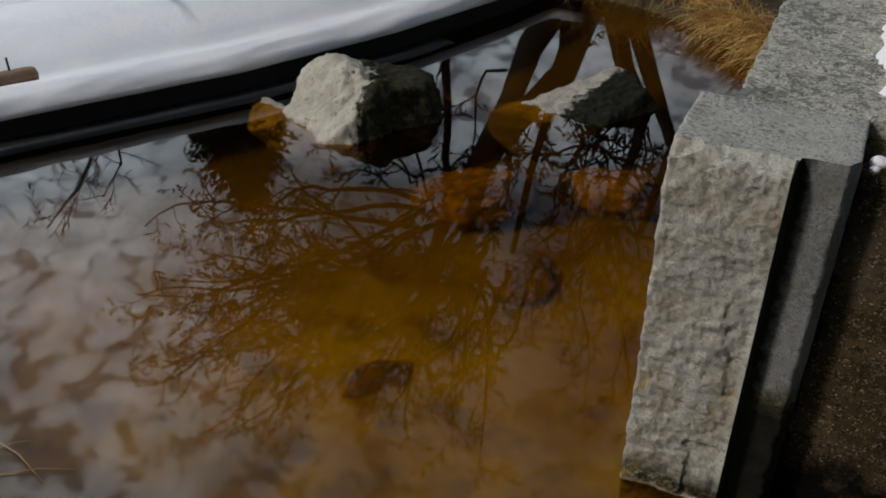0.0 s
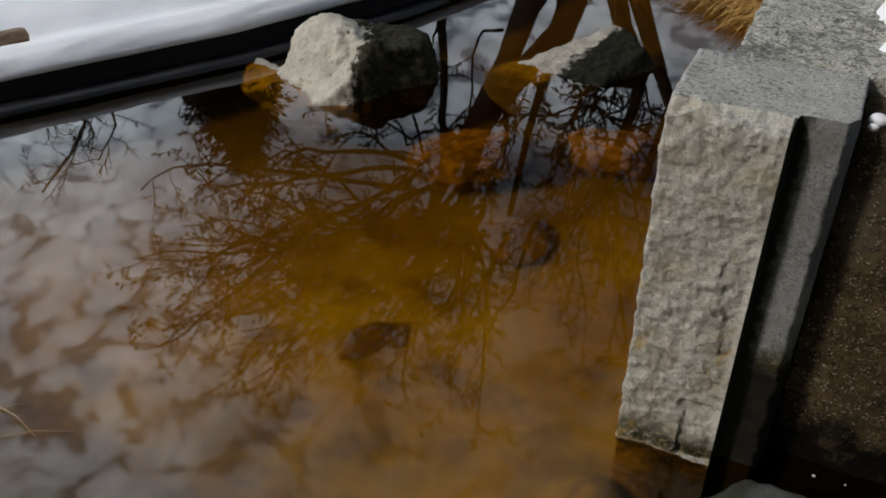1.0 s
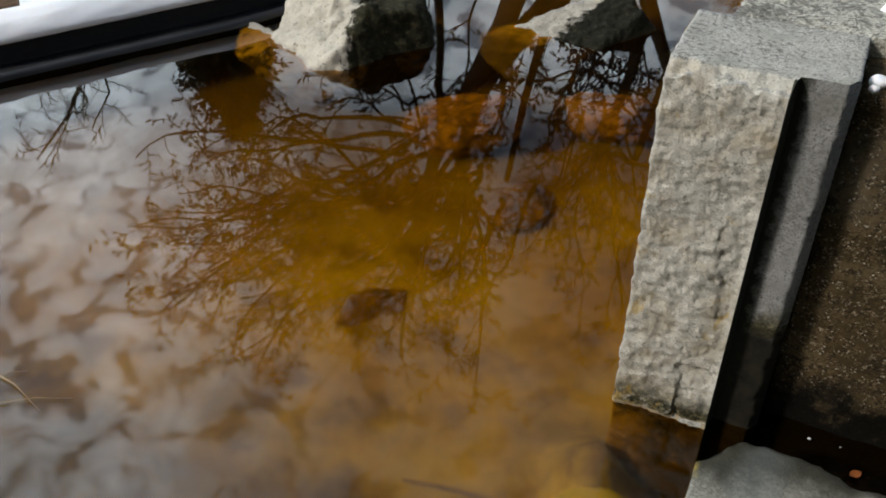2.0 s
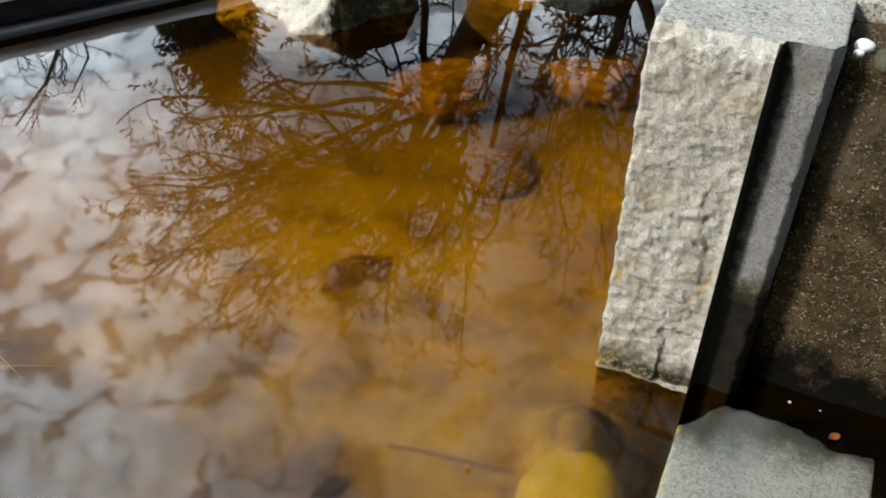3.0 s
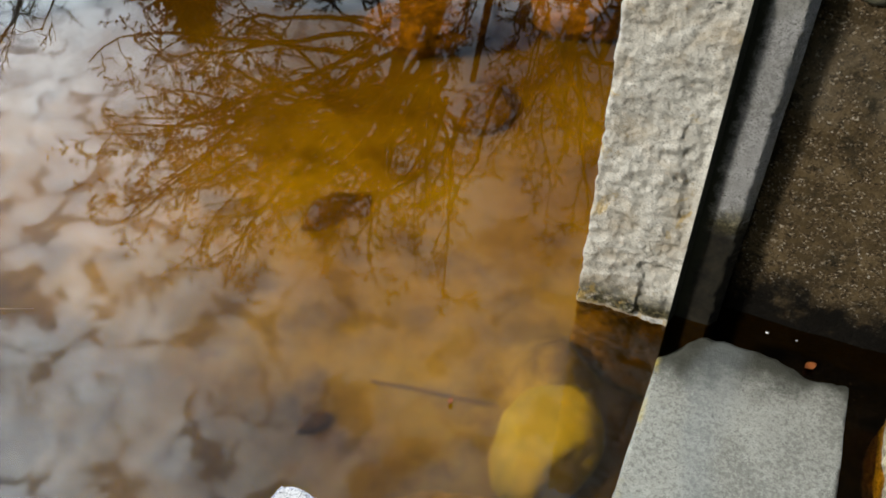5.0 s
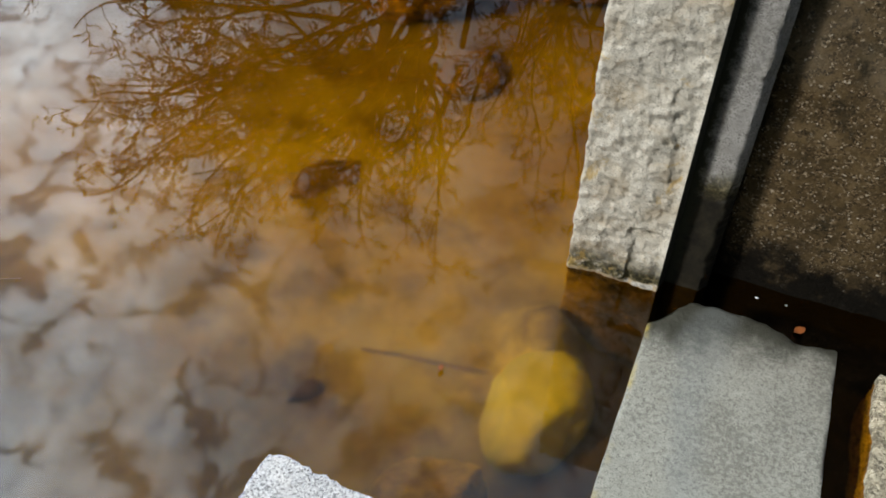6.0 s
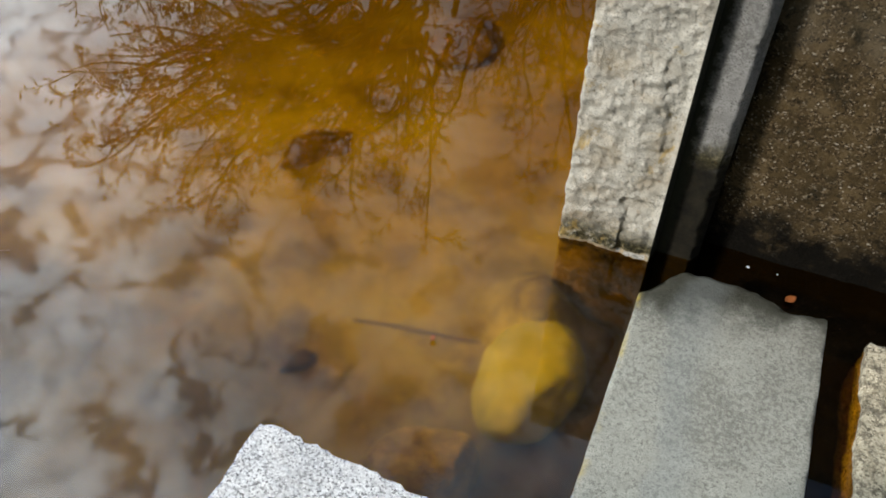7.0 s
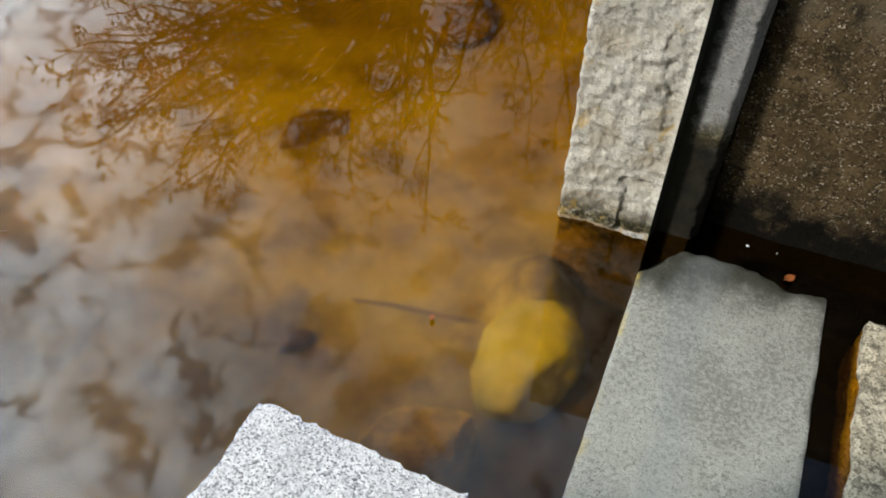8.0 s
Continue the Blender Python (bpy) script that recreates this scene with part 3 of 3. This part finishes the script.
# x, y, z, radii, turn
SUNKEN = [(-0.05, 3.92, -0.34, 0.33, 0.22, 0.25, 12), (0.72, 4.0, -0.35, 0.26, 0.2, 0.22, -20),
          (0.335, 1.55, -0.44, 0.165, 0.235, 0.15, -32), (-0.01, 1.24, -0.46, 0.19, 0.14, 0.22, 10)]
for k, (x, y, z, rx, ry, rz, turn) in enumerate(SUNKEN):
    thing("sunken_stone", rock_mesh("sunken_stone", [((0.1 * k - 0.3, 0.3, 0.9), 0.9 if k == 2 else 0.72), ((0.8, -0.4, 0.3), 0.78), ((-0.7, -0.5, 0.3), 0.8)], (rx, ry, rz), M_SUNK if k == 2 else (M_SILTED if k == 3 else M_RUSTY), 0.045 if k < 2 else (0.012 if k == 2 else 0.03), 40.0 + k, 5),
          "yellow algae-coated stone under the brown water" if k == 2 else ("brown silted stone under the water" if k == 3 else "rust-orange stone just under the water"), "stone", pose(x, y, z, 0, 0, turn), group="sunken stones")

# flat lumps added to stand in for soft dark patches in the water
for k, (x, y, rx, ry, turn) in enumerate([(0.20, 3.36, 0.15, 0.18, 10), (-0.42, 2.66, 0.20, 0.10, 30), (-0.41, 1.66, 0.07, 0.025, 25)]):
    thing("dark_lump", rock_mesh("dark_lump", [((0.1, -0.2, 0.95), 0.6), ((-0.6, 0.3, 0.5), 0.7)], (rx, ry, 0.10), M_PEAT, 0.025, 52.0 + k, 4),
          "flat dark lump on the pond bed", "stone", pose(x, y, -0.56, 0, 0, turn), group="dark bed stones")

# ------------------------------------------------------------ far shore
def along_shore(x0, x1, step):
    out, x = [], x0
    while x < x1:
        out.append((x, shore(x)))
        x += step
    return out


def sweep(name, line, section, mat, rough=0.0, seed=0.0, rise=0.6):
    """A section (offset back from the water, height) carried along a line on the ground."""
    verts, faces, n = [], [], len(section)
    for i, (x, y) in enumerate(line):
        x0, y0 = line[max(0, i - 1)]
        x1, y1 = line[min(len(line) - 1, i + 1)]
        t = Vector((x1 - x0, y1 - y0)).normalized()
        for k, (d, z) in enumerate(section):
            p = Vector((x - t.y * d, y + t.x * d, z))
            if rough:
                s = rough * fbm((p.x, p.y, k * 0.3), 2.5, 4, seed) + rough * 0.4 * fbm((p.x, p.y, k * 0.5), 9, 3, seed + 1)
                p += Vector((t.y * s, -t.x * s, rise * s))
            verts.append(p)
    for i in range(len(line) - 1):
        for k in range(n):
            a, b = i * n + k, i * n + (k + 1) % n
            faces.append((a, a + n, b + n, b))
    faces += [tuple(range(n)), tuple(len(verts) - n + k for k in reversed(range(n)))]
    return mesh(name, verts, faces, mat)


SHORE = along_shore(-8.5, 0.75, 0.06)
thing("edging", sweep("edging", SHORE, [(0, -0.3), (0.12, -0.3), (0.12, 0.125), (0.01, 0.13), (0, 0.12)], M_TIMBER, 0.006), "black wet timber edging along the snowy bank", "edging", kind="structure")
LIP = [(0.0, 0.118)] + [(0.15 - 0.17 * math.cos(a), 0.125 + 0.11 * math.sin(a)) for a in np.linspace(0.1, 2.3, 12)] + [(0.32, 0.18), (0.40, 0.165), (0.48, 0.17), (0.54, 0.205), (0.62, 0.235), (0.9, 0.3), (1.4, 0.33), (1.6, 0.1), (0.2, 0.1)]
thing("snow_bank", sweep("snow_bank", SHORE, LIP, M_SNOW, 0.014, 3.0), "rolled lip of white snow over the pond edging", "snow", kind="structure")
thing("ice_rim", sweep("ice_rim", along_shore(-8.5, -0.3, 0.06), [(0.01, -0.01), (-0.17, -0.006), (-0.185, 0.003), (0.01, 0.010)], M_ICE, 0.010, 5.0, 0.0), "thin dark grey ice rim along the edging", "ice", kind="structure")

# ------------------------------------------------------------ trees
rng = random.Random(5)


def wander(start, heading, length, radius, tip, segs, wobble, lift):
    """A crooked, tapering limb."""
    pts, radii, p, d = [start.copy()], [radius], start.copy(), heading.normalized()
    for i in range(segs):
        d = (d + Vector((rng.gauss(0, wobble), rng.gauss(0, wobble), rng.gauss(0, wobble) + lift))).normalized()
        p = p + d * (length / segs)
        pts.append(p.copy())
        radii.append(radius + (tip - radius) * (i + 1) / segs)
    return pts, radii


def branch_out(tubes, pts, radii, level, spread, count, ratio, lift, least):
    """Side branches from a limb, and theirs in turn, down to fine twigs."""
    if level == 0:
        return
    length = sum((b - a).length for a, b in zip(pts, pts[1:]))
    for k in range(count):
        f = 0.25 + 0.75 * (k + rng.random()) / count
        i = min(len(pts) - 2, int(f * (len(pts) - 1)))
        p = pts[i].lerp(pts[i + 1], f * (len(pts) - 1) - i)
        d = (pts[i + 1] - pts[i]).normalized()
        off = Vector((rng.gauss(0, 1), rng.gauss(0, 1), rng.gauss(0, 1)))
        off = (off - d * off.dot(d)).normalized()
        head = (d * math.cos(spread) + off * math.sin(spread)).normalized()
        r = max(least, radii[i] * 0.55)
        q, s = wander(p, head, length * ratio * rng.uniform(0.6, 1.15) * (1.15 - 0.5 * f), r, max(least * 0.3, r * 0.2), 5 if level > 1 else 4, 0.27 if level > 1 else 0.22, lift)
        tubes.append((q, s, 4 if level > 1 else 3))
        branch_out(tubes, q, s, level - 1, spread, count - 1 if level > 2 else count, ratio, lift, least)


def build_tree(name, label, stems, levels, spread, count, ratio, lift, least, category="tree"):
    base = Vector(stems[0][0][0])
    tree = thing(name, None, label, category, Matrix.Translation(base))
    tubes = []
    for pts, r0, r1 in stems:
        ps = [Vector(p) - base for p in pts]
        full, rad = [], []
        for i in range(len(ps) - 1):
            for k in range(4):
                f = k / 4
                q = ps[i].lerp(ps[i + 1], f)
                full.append(q + Vector((rng.gauss(0, r1 * 0.4), rng.gauss(0, r1 * 0.4), 0)) * (1 if i or k else 0))
                rad.append(r0 + (r1 - r0) * (i + f) / (len(ps) - 1))
        full.append(ps[-1])
        rad.append(r1)
        part("trunk", tube_mesh("trunk", [(full, rad, 9)], M_BARK), tree)
        branch_out(tubes, full, rad, levels, spread, count, ratio, lift, least)
    part("crown", tube_mesh("crown", tubes, M_TWIG), tree, "bare leafless branches and twigs")
    return tree


# the willow's limbs in groups: number, where they leave the boughs, and the least and most of their ends' x, y and z
BOUGHS = [(18, (-0.5, 7.6, 3.1), (-3.9, -2.3), (7.0, 8.2), (2.9, 4.3)), (6, (-0.4, 7.6, 2.5), (-2.9, -1.4), (7.2, 8.0), (2.4, 2.9)), (15, (-0.4, 7.6, 3.2), (-2.9, -1.2), (6.8, 8.6), (4.2, 5.3)),
         (22, (-0.1, 7.65, 2.9), (-1.5, 0.4), (6.6, 8.8), (3.6, 5.1)), (18, (1.3, 7.6, 2.3), (0.4, 2.2), (6.8, 8.4), (2.8, 4.7)),
          (5, (-0.2, 7.6, 2.1), (-1.7, -0.7), (7.2, 8.2), (1.7, 2.3)), (9, (1.3, 7.6, 1.5), (0.3, 2.1), (7.2, 8.2), (2.0, 3.0)),
          (9, (0.3, 7.6, 1.3), (-0.5, 0.5), (7.3, 8.1), (2.2, 3.0)), (4, (0.7, 7.6, 1.0), (0.5, 1.2), (7.4, 8.0), (1.7, 2.4))]


def willow_limbs():
    """Crooked limbs from the boughs, low and wide on one side, thick in the middle."""
    out = []
    for n, (x, y, z), xs, ys, zs in BOUGHS:
        for k in range(n):
            end = Vector((rng.uniform(*xs), rng.uniform(*ys), rng.uniform(*zs)))
            start = Vector((x + rng.gauss(0, 0.22), y + rng.gauss(0, 0.15), z + rng.gauss(0, 0.25)))
            sag = Vector((rng.gauss(0, 0.2), rng.gauss(0, 0.2), rng.gauss(0.0, 0.22)))
            drift, heave, pts = Vector((0, 0, 0)), Vector((0, 0, 0)), []
            for i in range(13):
                f = i / 12
                if i:
                    heave = heave * 0.6 + Vector((rng.gauss(0, 0.03), rng.gauss(0, 0.03), rng.gauss(0, 0.045)))
                    drift += heave
                pts.append(start.lerp(end, f) + sag * 4 * f * (1 - f) + drift)
            out.append(pts)
    return out


def build_willow():
    base = Vector((0.9, 7.6, 0.1))
    tree = thing("bare_tree", None, "bare many-stemmed willow leaning over the bank", "tree", Matrix.Translation(base))
    stems = [([(0.75, 7.6, 0.1), (0.42, 7.6, 0.65), (0.26, 7.55, 1.14), (-0.1, 7.5, 1.9), (-0.4, 7.55, 2.6), (-0.6, 7.6, 3.3)], 0.14, 0.05),
             ([(0.98, 7.7, 0.1), (0.74, 7.7, 0.95), (0.3, 7.7, 1.45), (0.0, 7.7, 2.0), (-0.15, 7.7, 2.8), (-0.2, 7.65, 3.6)], 0.14, 0.05),
             ([(0.72, 7.65, 0.1), (0.73, 7.7, 0.9), (0.5, 7.8, 2.0), (0.35, 7.8, 3.0)], 0.06, 0.03),
             ([(1.05, 7.6, 0.1), (1.28, 7.6, 0.85), (1.5, 7.55, 1.23), (1.45, 7.5, 1.6), (1.2, 7.55, 2.6)], 0.10, 0.035),
             ([(1.2, 7.65, 0.1), (1.51, 7.6, 0.9), (1.8, 7.5, 1.6), (1.6, 7.55, 2.6)], 0.10, 0.035)]
    tubes = []
    for pts, r0, r1 in stems:
        ps = [Vector(p) - base for p in pts]
        part("trunk", tube_mesh("trunk", [(ps, [r0 + (r1 - r0) * i / (len(ps) - 1) for i in range(len(ps))], 10)], M_BARK), tree)
    for pts in willow_limbs():
        full = [p - base for p in pts]
        rad = [(0.030 if pts[0].z > 2.25 else 0.017) * (1 - 0.8 * i / 12) for i in range(13)]
        tubes.append((full, rad, 5))
        branch_out(tubes, full, rad, 3, 0.80, 9, 0.30, 0.03, 0.0060 if pts[-1].x < -1.8 else 0.0072)
    part("crown", tube_mesh("crown", tubes, M_TWIG), tree, "bare leafless branches and twigs")


build_willow()
build_tree("bare_sapling", "small bare sapling on the snowy bank", [
    ([(-3.75, 7.6, 0.2), (-3.66, 7.6, 1.2), (-3.72, 7.6, 1.6), (-4.05, 7.6, 2.15), (-4.5, 7.55, 2.65)], 0.032, 0.008),
    ([(-3.7, 7.6, 0.2), (-3.6, 7.6, 1.2), (-3.58, 7.6, 1.9), (-3.85, 7.6, 2.3)], 0.022, 0.006),
    ([(-3.8, 7.62, 0.2), (-3.95, 7.6, 1.4), (-4.3, 7.6, 1.75), (-4.6, 7.6, 1.8)], 0.022, 0.006)], 2, 0.75, 10, 0.34, 0.01, 0.0055)
build_tree("thin_tree", "slender straight bare young tree", [([(-0.36, 7.9, 0.2), (-0.35, 7.9, 1.2), (-0.36, 7.85, 2.6)], 0.05, 0.035)], 1, 0.6, 3, 0.2, 0.02, 0.004)


def build_evergreen(x, y, height, radius):
    tree = thing("evergreen_shrub", None, "dense dark evergreen shrub on the far bank", "shrub", pose(x, y, 0.2))
    part("trunk", tube_mesh("trunk", [([Vector((0, 0, -0.2)), Vector((0, 0, height * 0.8))], [0.06, 0.02], 8)], M_BARK), tree)
    verts, faces = [], []
    for k in range(620):  # sprays of needles along short boughs
        h, a = rng.random() ** 0.85, rng.uniform(0, 2 * math.pi)
        out = radius * math.sqrt(max(0.03, 1 - h ** 2.0)) * rng.choice((0.6, 0.85, 1.0, 1.05, 1.3))
        root = Vector((0, 0, 0.05 + h * (height - 0.35)))
        tip = Vector((out * math.cos(a), out * math.sin(a), root.z + rng.uniform(0.05, 0.35)))
        for j in range(34):
            f = 0.25 + 0.75 * rng.random()
            p = root.lerp(tip, f) + Vector((rng.gauss(0, 0.022), rng.gauss(0, 0.022), rng.gauss(0, 0.022)))
            d = ((tip - root).normalized() + Vector((rng.gauss(0, 0.6), rng.gauss(0, 0.6), rng.gauss(0, 0.6)))).normalized()
            side = d.cross(Vector((rng.gauss(0, 1), rng.gauss(0, 1), rng.gauss(0, 1)))).normalized()
            l, wd = rng.uniform(0.05, 0.11), rng.uniform(0.008, 0.018)
            i = len(verts)
            verts += [p, p + d * l * 0.5 + side * wd, p + d * l, p + d * l * 0.5 - side * wd]
            faces.append((i, i + 1, i + 2, i + 3))
    part("crown", mesh("crown", verts, faces, M_NEEDLE, False), tree)


build_evergreen(-2.47, 8.0, 2.45, 0.52)


# ------------------------------------------------------------ grass, snow, small things
def build_grass(name, spots, blades, length, label):
    verts, faces = [], []
    for cx, cy, radius, lean in spots:
        for k in range(blades):
            a, r = rng.uniform(0, 6.283), radius * math.sqrt(rng.random())
            p = Vector((cx + r * math.cos(a), cy + r * math.sin(a), 0))
            p.z = max(0.0, ground_height(p.x, p.y)) - 0.02
            d = Vector((lean[0] + rng.gauss(0, 0.55), lean[1] + rng.gauss(0, 0.45), rng.uniform(0.5, 1.1))).normalized()
            l, w = length * rng.uniform(0.5, 1.2), rng.uniform(0.002, 0.0055)
            s = d.cross(Vector((rng.gauss(0, 1), rng.gauss(0, 1), 0.3))).normalized()
            i, n = len(verts), 5
            for j in range(n + 1):
                f = j / n
                verts += [p + s * w * (1 - 0.8 * f), p - s * w * (1 - 0.8 * f)]
                p = p + d * (l / n)
                d = (d + Vector((lean[0] * 0.12, lean[1] * 0.12, -0.32))).normalized()
            faces += [(i + 2 * j, i + 2 * j + 1, i + 2 * j + 3, i + 2 * j + 2) for j in range(n)]
    thing(name, mesh(name, verts, faces, M_STRAW, True), label, "grass", kind="stuff")


TUFTS = [(1.62 + 0.13 * k + rng.gauss(0, 0.05), 6.05 - 0.16 * k + rng.gauss(0, 0.06), 0.15, (-0.7, -0.5)) for k in range(6)]
TUFTS += [(rng.uniform(1.2, 2.5), rng.uniform(6.5, 7.4), 0.16, (rng.uniform(-0.6, 0.2), -0.4)) for k in range(9)]
TUFTS += [(0.75 + 0.12 * k, 7.15 + rng.gauss(0, 0.08), 0.14, (-0.3, -0.5)) for k in range(5)]
build_grass("dry_grass", TUFTS, 230, 0.44, "tufts of dry golden grass hanging over the pond bank")


def build_snow_cover():
    """Snow on the coping, thinning to an uneven edge."""
    na, nb = 60, 110
    verts, faces = [], []
    for j in range(nb + 1):
        for i in range(na + 1):
            a, b = 0.0 + 2.0 * i / na, 0.30 + 4.0 * j / nb
            edge = 0.085 + 0.05 * fbm((a, b, 0), 3.0, 4, 6) + 0.02 * fbm((a, b, 0), 14, 3, 8)
            edge2 = 0.52 + 0.12 * fbm((a, b, 1), 3.0, 4, 9)
            t = min((a - edge) / 0.10, (b - edge2) / 0.10)
            z = -0.14 + 0.24 * math.sqrt(ease(t * 0.7)) + 0.02 * fbm((a, b, 2), 5, 4, 4) * ease(t)
            verts.append((a, b, z))
    for j in range(nb):
        for i in range(na):
            q = j * (na + 1) + i
            faces.append((q, q + 1, q + na + 2, q + na + 1))
    thing("snow_cover", mesh("snow_cover", verts, faces, M_SNOW), "white snow lying on the granite coping", "snow", WEIR @ pose(0, 0, WALL_TOP), kind="structure")


build_snow_cover()


def lump(name, mat, x, y, z, r, seed, label, category, group="", flat=0.7):
    thing(name, rock_mesh(name, [((0.3, 0.1, 0.9), 0.8)], (r, r * 0.85, r * flat), mat, r * 0.3, seed, 3), label, category, WEIR @ pose(x, y, z), group=group)


for k, (a, b, r) in enumerate([(0.175, 0.19, 0.022), (0.165, 0.15, 0.011), (0.26, 0.2, 0.03), (0.34, 0.17, 0.024), (0.45, 0.22, 0.035)]):
    lump("snow_lump", M_SNOW, a, b, 1.09, r, 60.0 + k, "small lump of snow on the wall top", "snow", "snow lumps")
for k, (a, b, r) in enumerate([(0.24, 0.17, 0.045), (0.33, 0.24, 0.06), (0.42, 0.15, 0.05), (0.56, 0.2, 0.06), (0.7, 0.16, 0.05)]):
    lump("rubble_stone", M_MOSSY, a, b, 1.07, r, 70.0 + k, "dark mossy rubble stone on the wall top", "stone", "wall-top rubble")

log = thing("log_end", None, "short orange-brown log half under snow, with a dark peg", "log", pose(-2.66, 4.46, 0.22, 0, 0, 35))
part("wood", rough_block("wood", (0.34, 0.1, 0.09), 0.012, 0.035, 0.006, M_LOG, 80.0), log)
part("peg", tube_mesh("peg", [([Vector((0.03, 0.02, 0)), Vector((0.03, 0.02, 0.12))], [0.007, 0.006], 6)], M_TIMBER), log, "thin dark peg")

STRAWS = [((-1.6, 1.97), (-1.33, 1.78)), ((-1.5, 1.8), (-1.25, 1.835)), ((-1.56, 1.9), (-1.44, 1.95))]
for (x0, y0), (x1, y1) in STRAWS:
    p, q = Vector((0, 0, 0.004)), Vector((x1 - x0, y1 - y0, 0.006))
    mid = (p + q) / 2 + Vector((0.01, 0.012, 0.006))
    thing("straw", tube_mesh("straw", [([p, mid, q], [0.0016, 0.0014, 0.0008], 5)], M_STRAW), "thin pale straw floating on the water", "straw", pose(x0, y0, 0), group="floating straws")


def build_leaf(x, y, turn, size, z=0.002, label="small curled orange-brown leaf on the water"):
    verts, faces = [], []
    for i in range(7):
        f = i / 6
        wd = size * 0.35 * math.sin(math.pi * min(0.98, f + 0.02)) ** 0.7
        for s in (-1, 0, 1):
            verts.append((size * (f - 0.5), s * wd, 0.006 + 0.006 * abs(s) + 0.008 * (f - 0.5) ** 2))
    for i in range(6):
        for s in range(2):
            q = 3 * i + s
            faces.append((q, q + 1, q + 4, q + 3))
    ob = thing("fallen_leaf", mesh("fallen_leaf", verts, faces, M_LEAF), label, "leaf", pose(x, y, z, 0, 0, turn))
    ob.modifiers.new("thick", "SOLIDIFY").thickness = 0.0012


build_leaf(1.08, 1.603, 20, 0.038)
build_leaf(0.034, 1.48, 70, 0.022, 0.001, "tiny pale curled leaf on the water")
stick = [Vector((-0.23, 0.06, 0.0)), Vector((-0.10, 0.03, 0.008)), Vector((0.02, 0.0, 0.0)), Vector((0.12, -0.03, 0.006)), Vector((0.26, -0.05, 0.0))]
thing("sunken_stick", tube_mesh("sunken_stick", [(stick, [0.005, 0.005, 0.004, 0.004, 0.003], 7)], M_PEAT), "thin dark waterlogged stick lying on the pond bed", "stick", pose(0.0, 1.78, -0.545))
# white flecks: a few foam bits, the rest water glints shaped as lumps
for k in range(8):
    a, b = 0.2 + 1.1 * rng.random() ** 0.8, 0.135 - abs(rng.gauss(0, 0.04))
    r = 0.002 + 0.005 * rng.random() ** 3
    lump("foam_glint", M_SNOW, a, b, 0.002, r, 90.0 + k, "white fleck at the wall foot, standing in for foam bits and water glints", "foam", "foam flecks", 0.2)


# ------------------------------------------------------------ behind the camera
for a, half in ((-5.2, 4.8), (2.4, 2.15)):
    thing("wall_near", rough_block("wall_near", (2 * half, 0.5, 1.6), 0.05, 0.02, 0.01, M_COPING, 97.0 + half), "low granite retaining wall of the near bank", "wall", WEIR @ pose(a, -2.05, 0.25), kind="structure")
thing("wall_side", rough_block("wall_side", (0.4, 2.7, 1.6), 0.05, 0.02, 0.01, M_CONCRETE, 99.0), "concrete side wall of the outflow", "wall", WEIR @ pose(3.4, -0.65, 0.25), kind="structure")


def build_blocker():
    """An unseen tall wall added behind the camera to keep sky light off the weir."""
    thing("wall_blocker", rough_block("wall_blocker", (13.5, 0.5, 10.0), 0.25, 0.05, 0.02, M_SOIL, 95.0), "plain dark wall, unseen, added to block sky light", "wall", WEIR @ pose(4.85, -3.9, 4.4), kind="structure")


build_blocker()
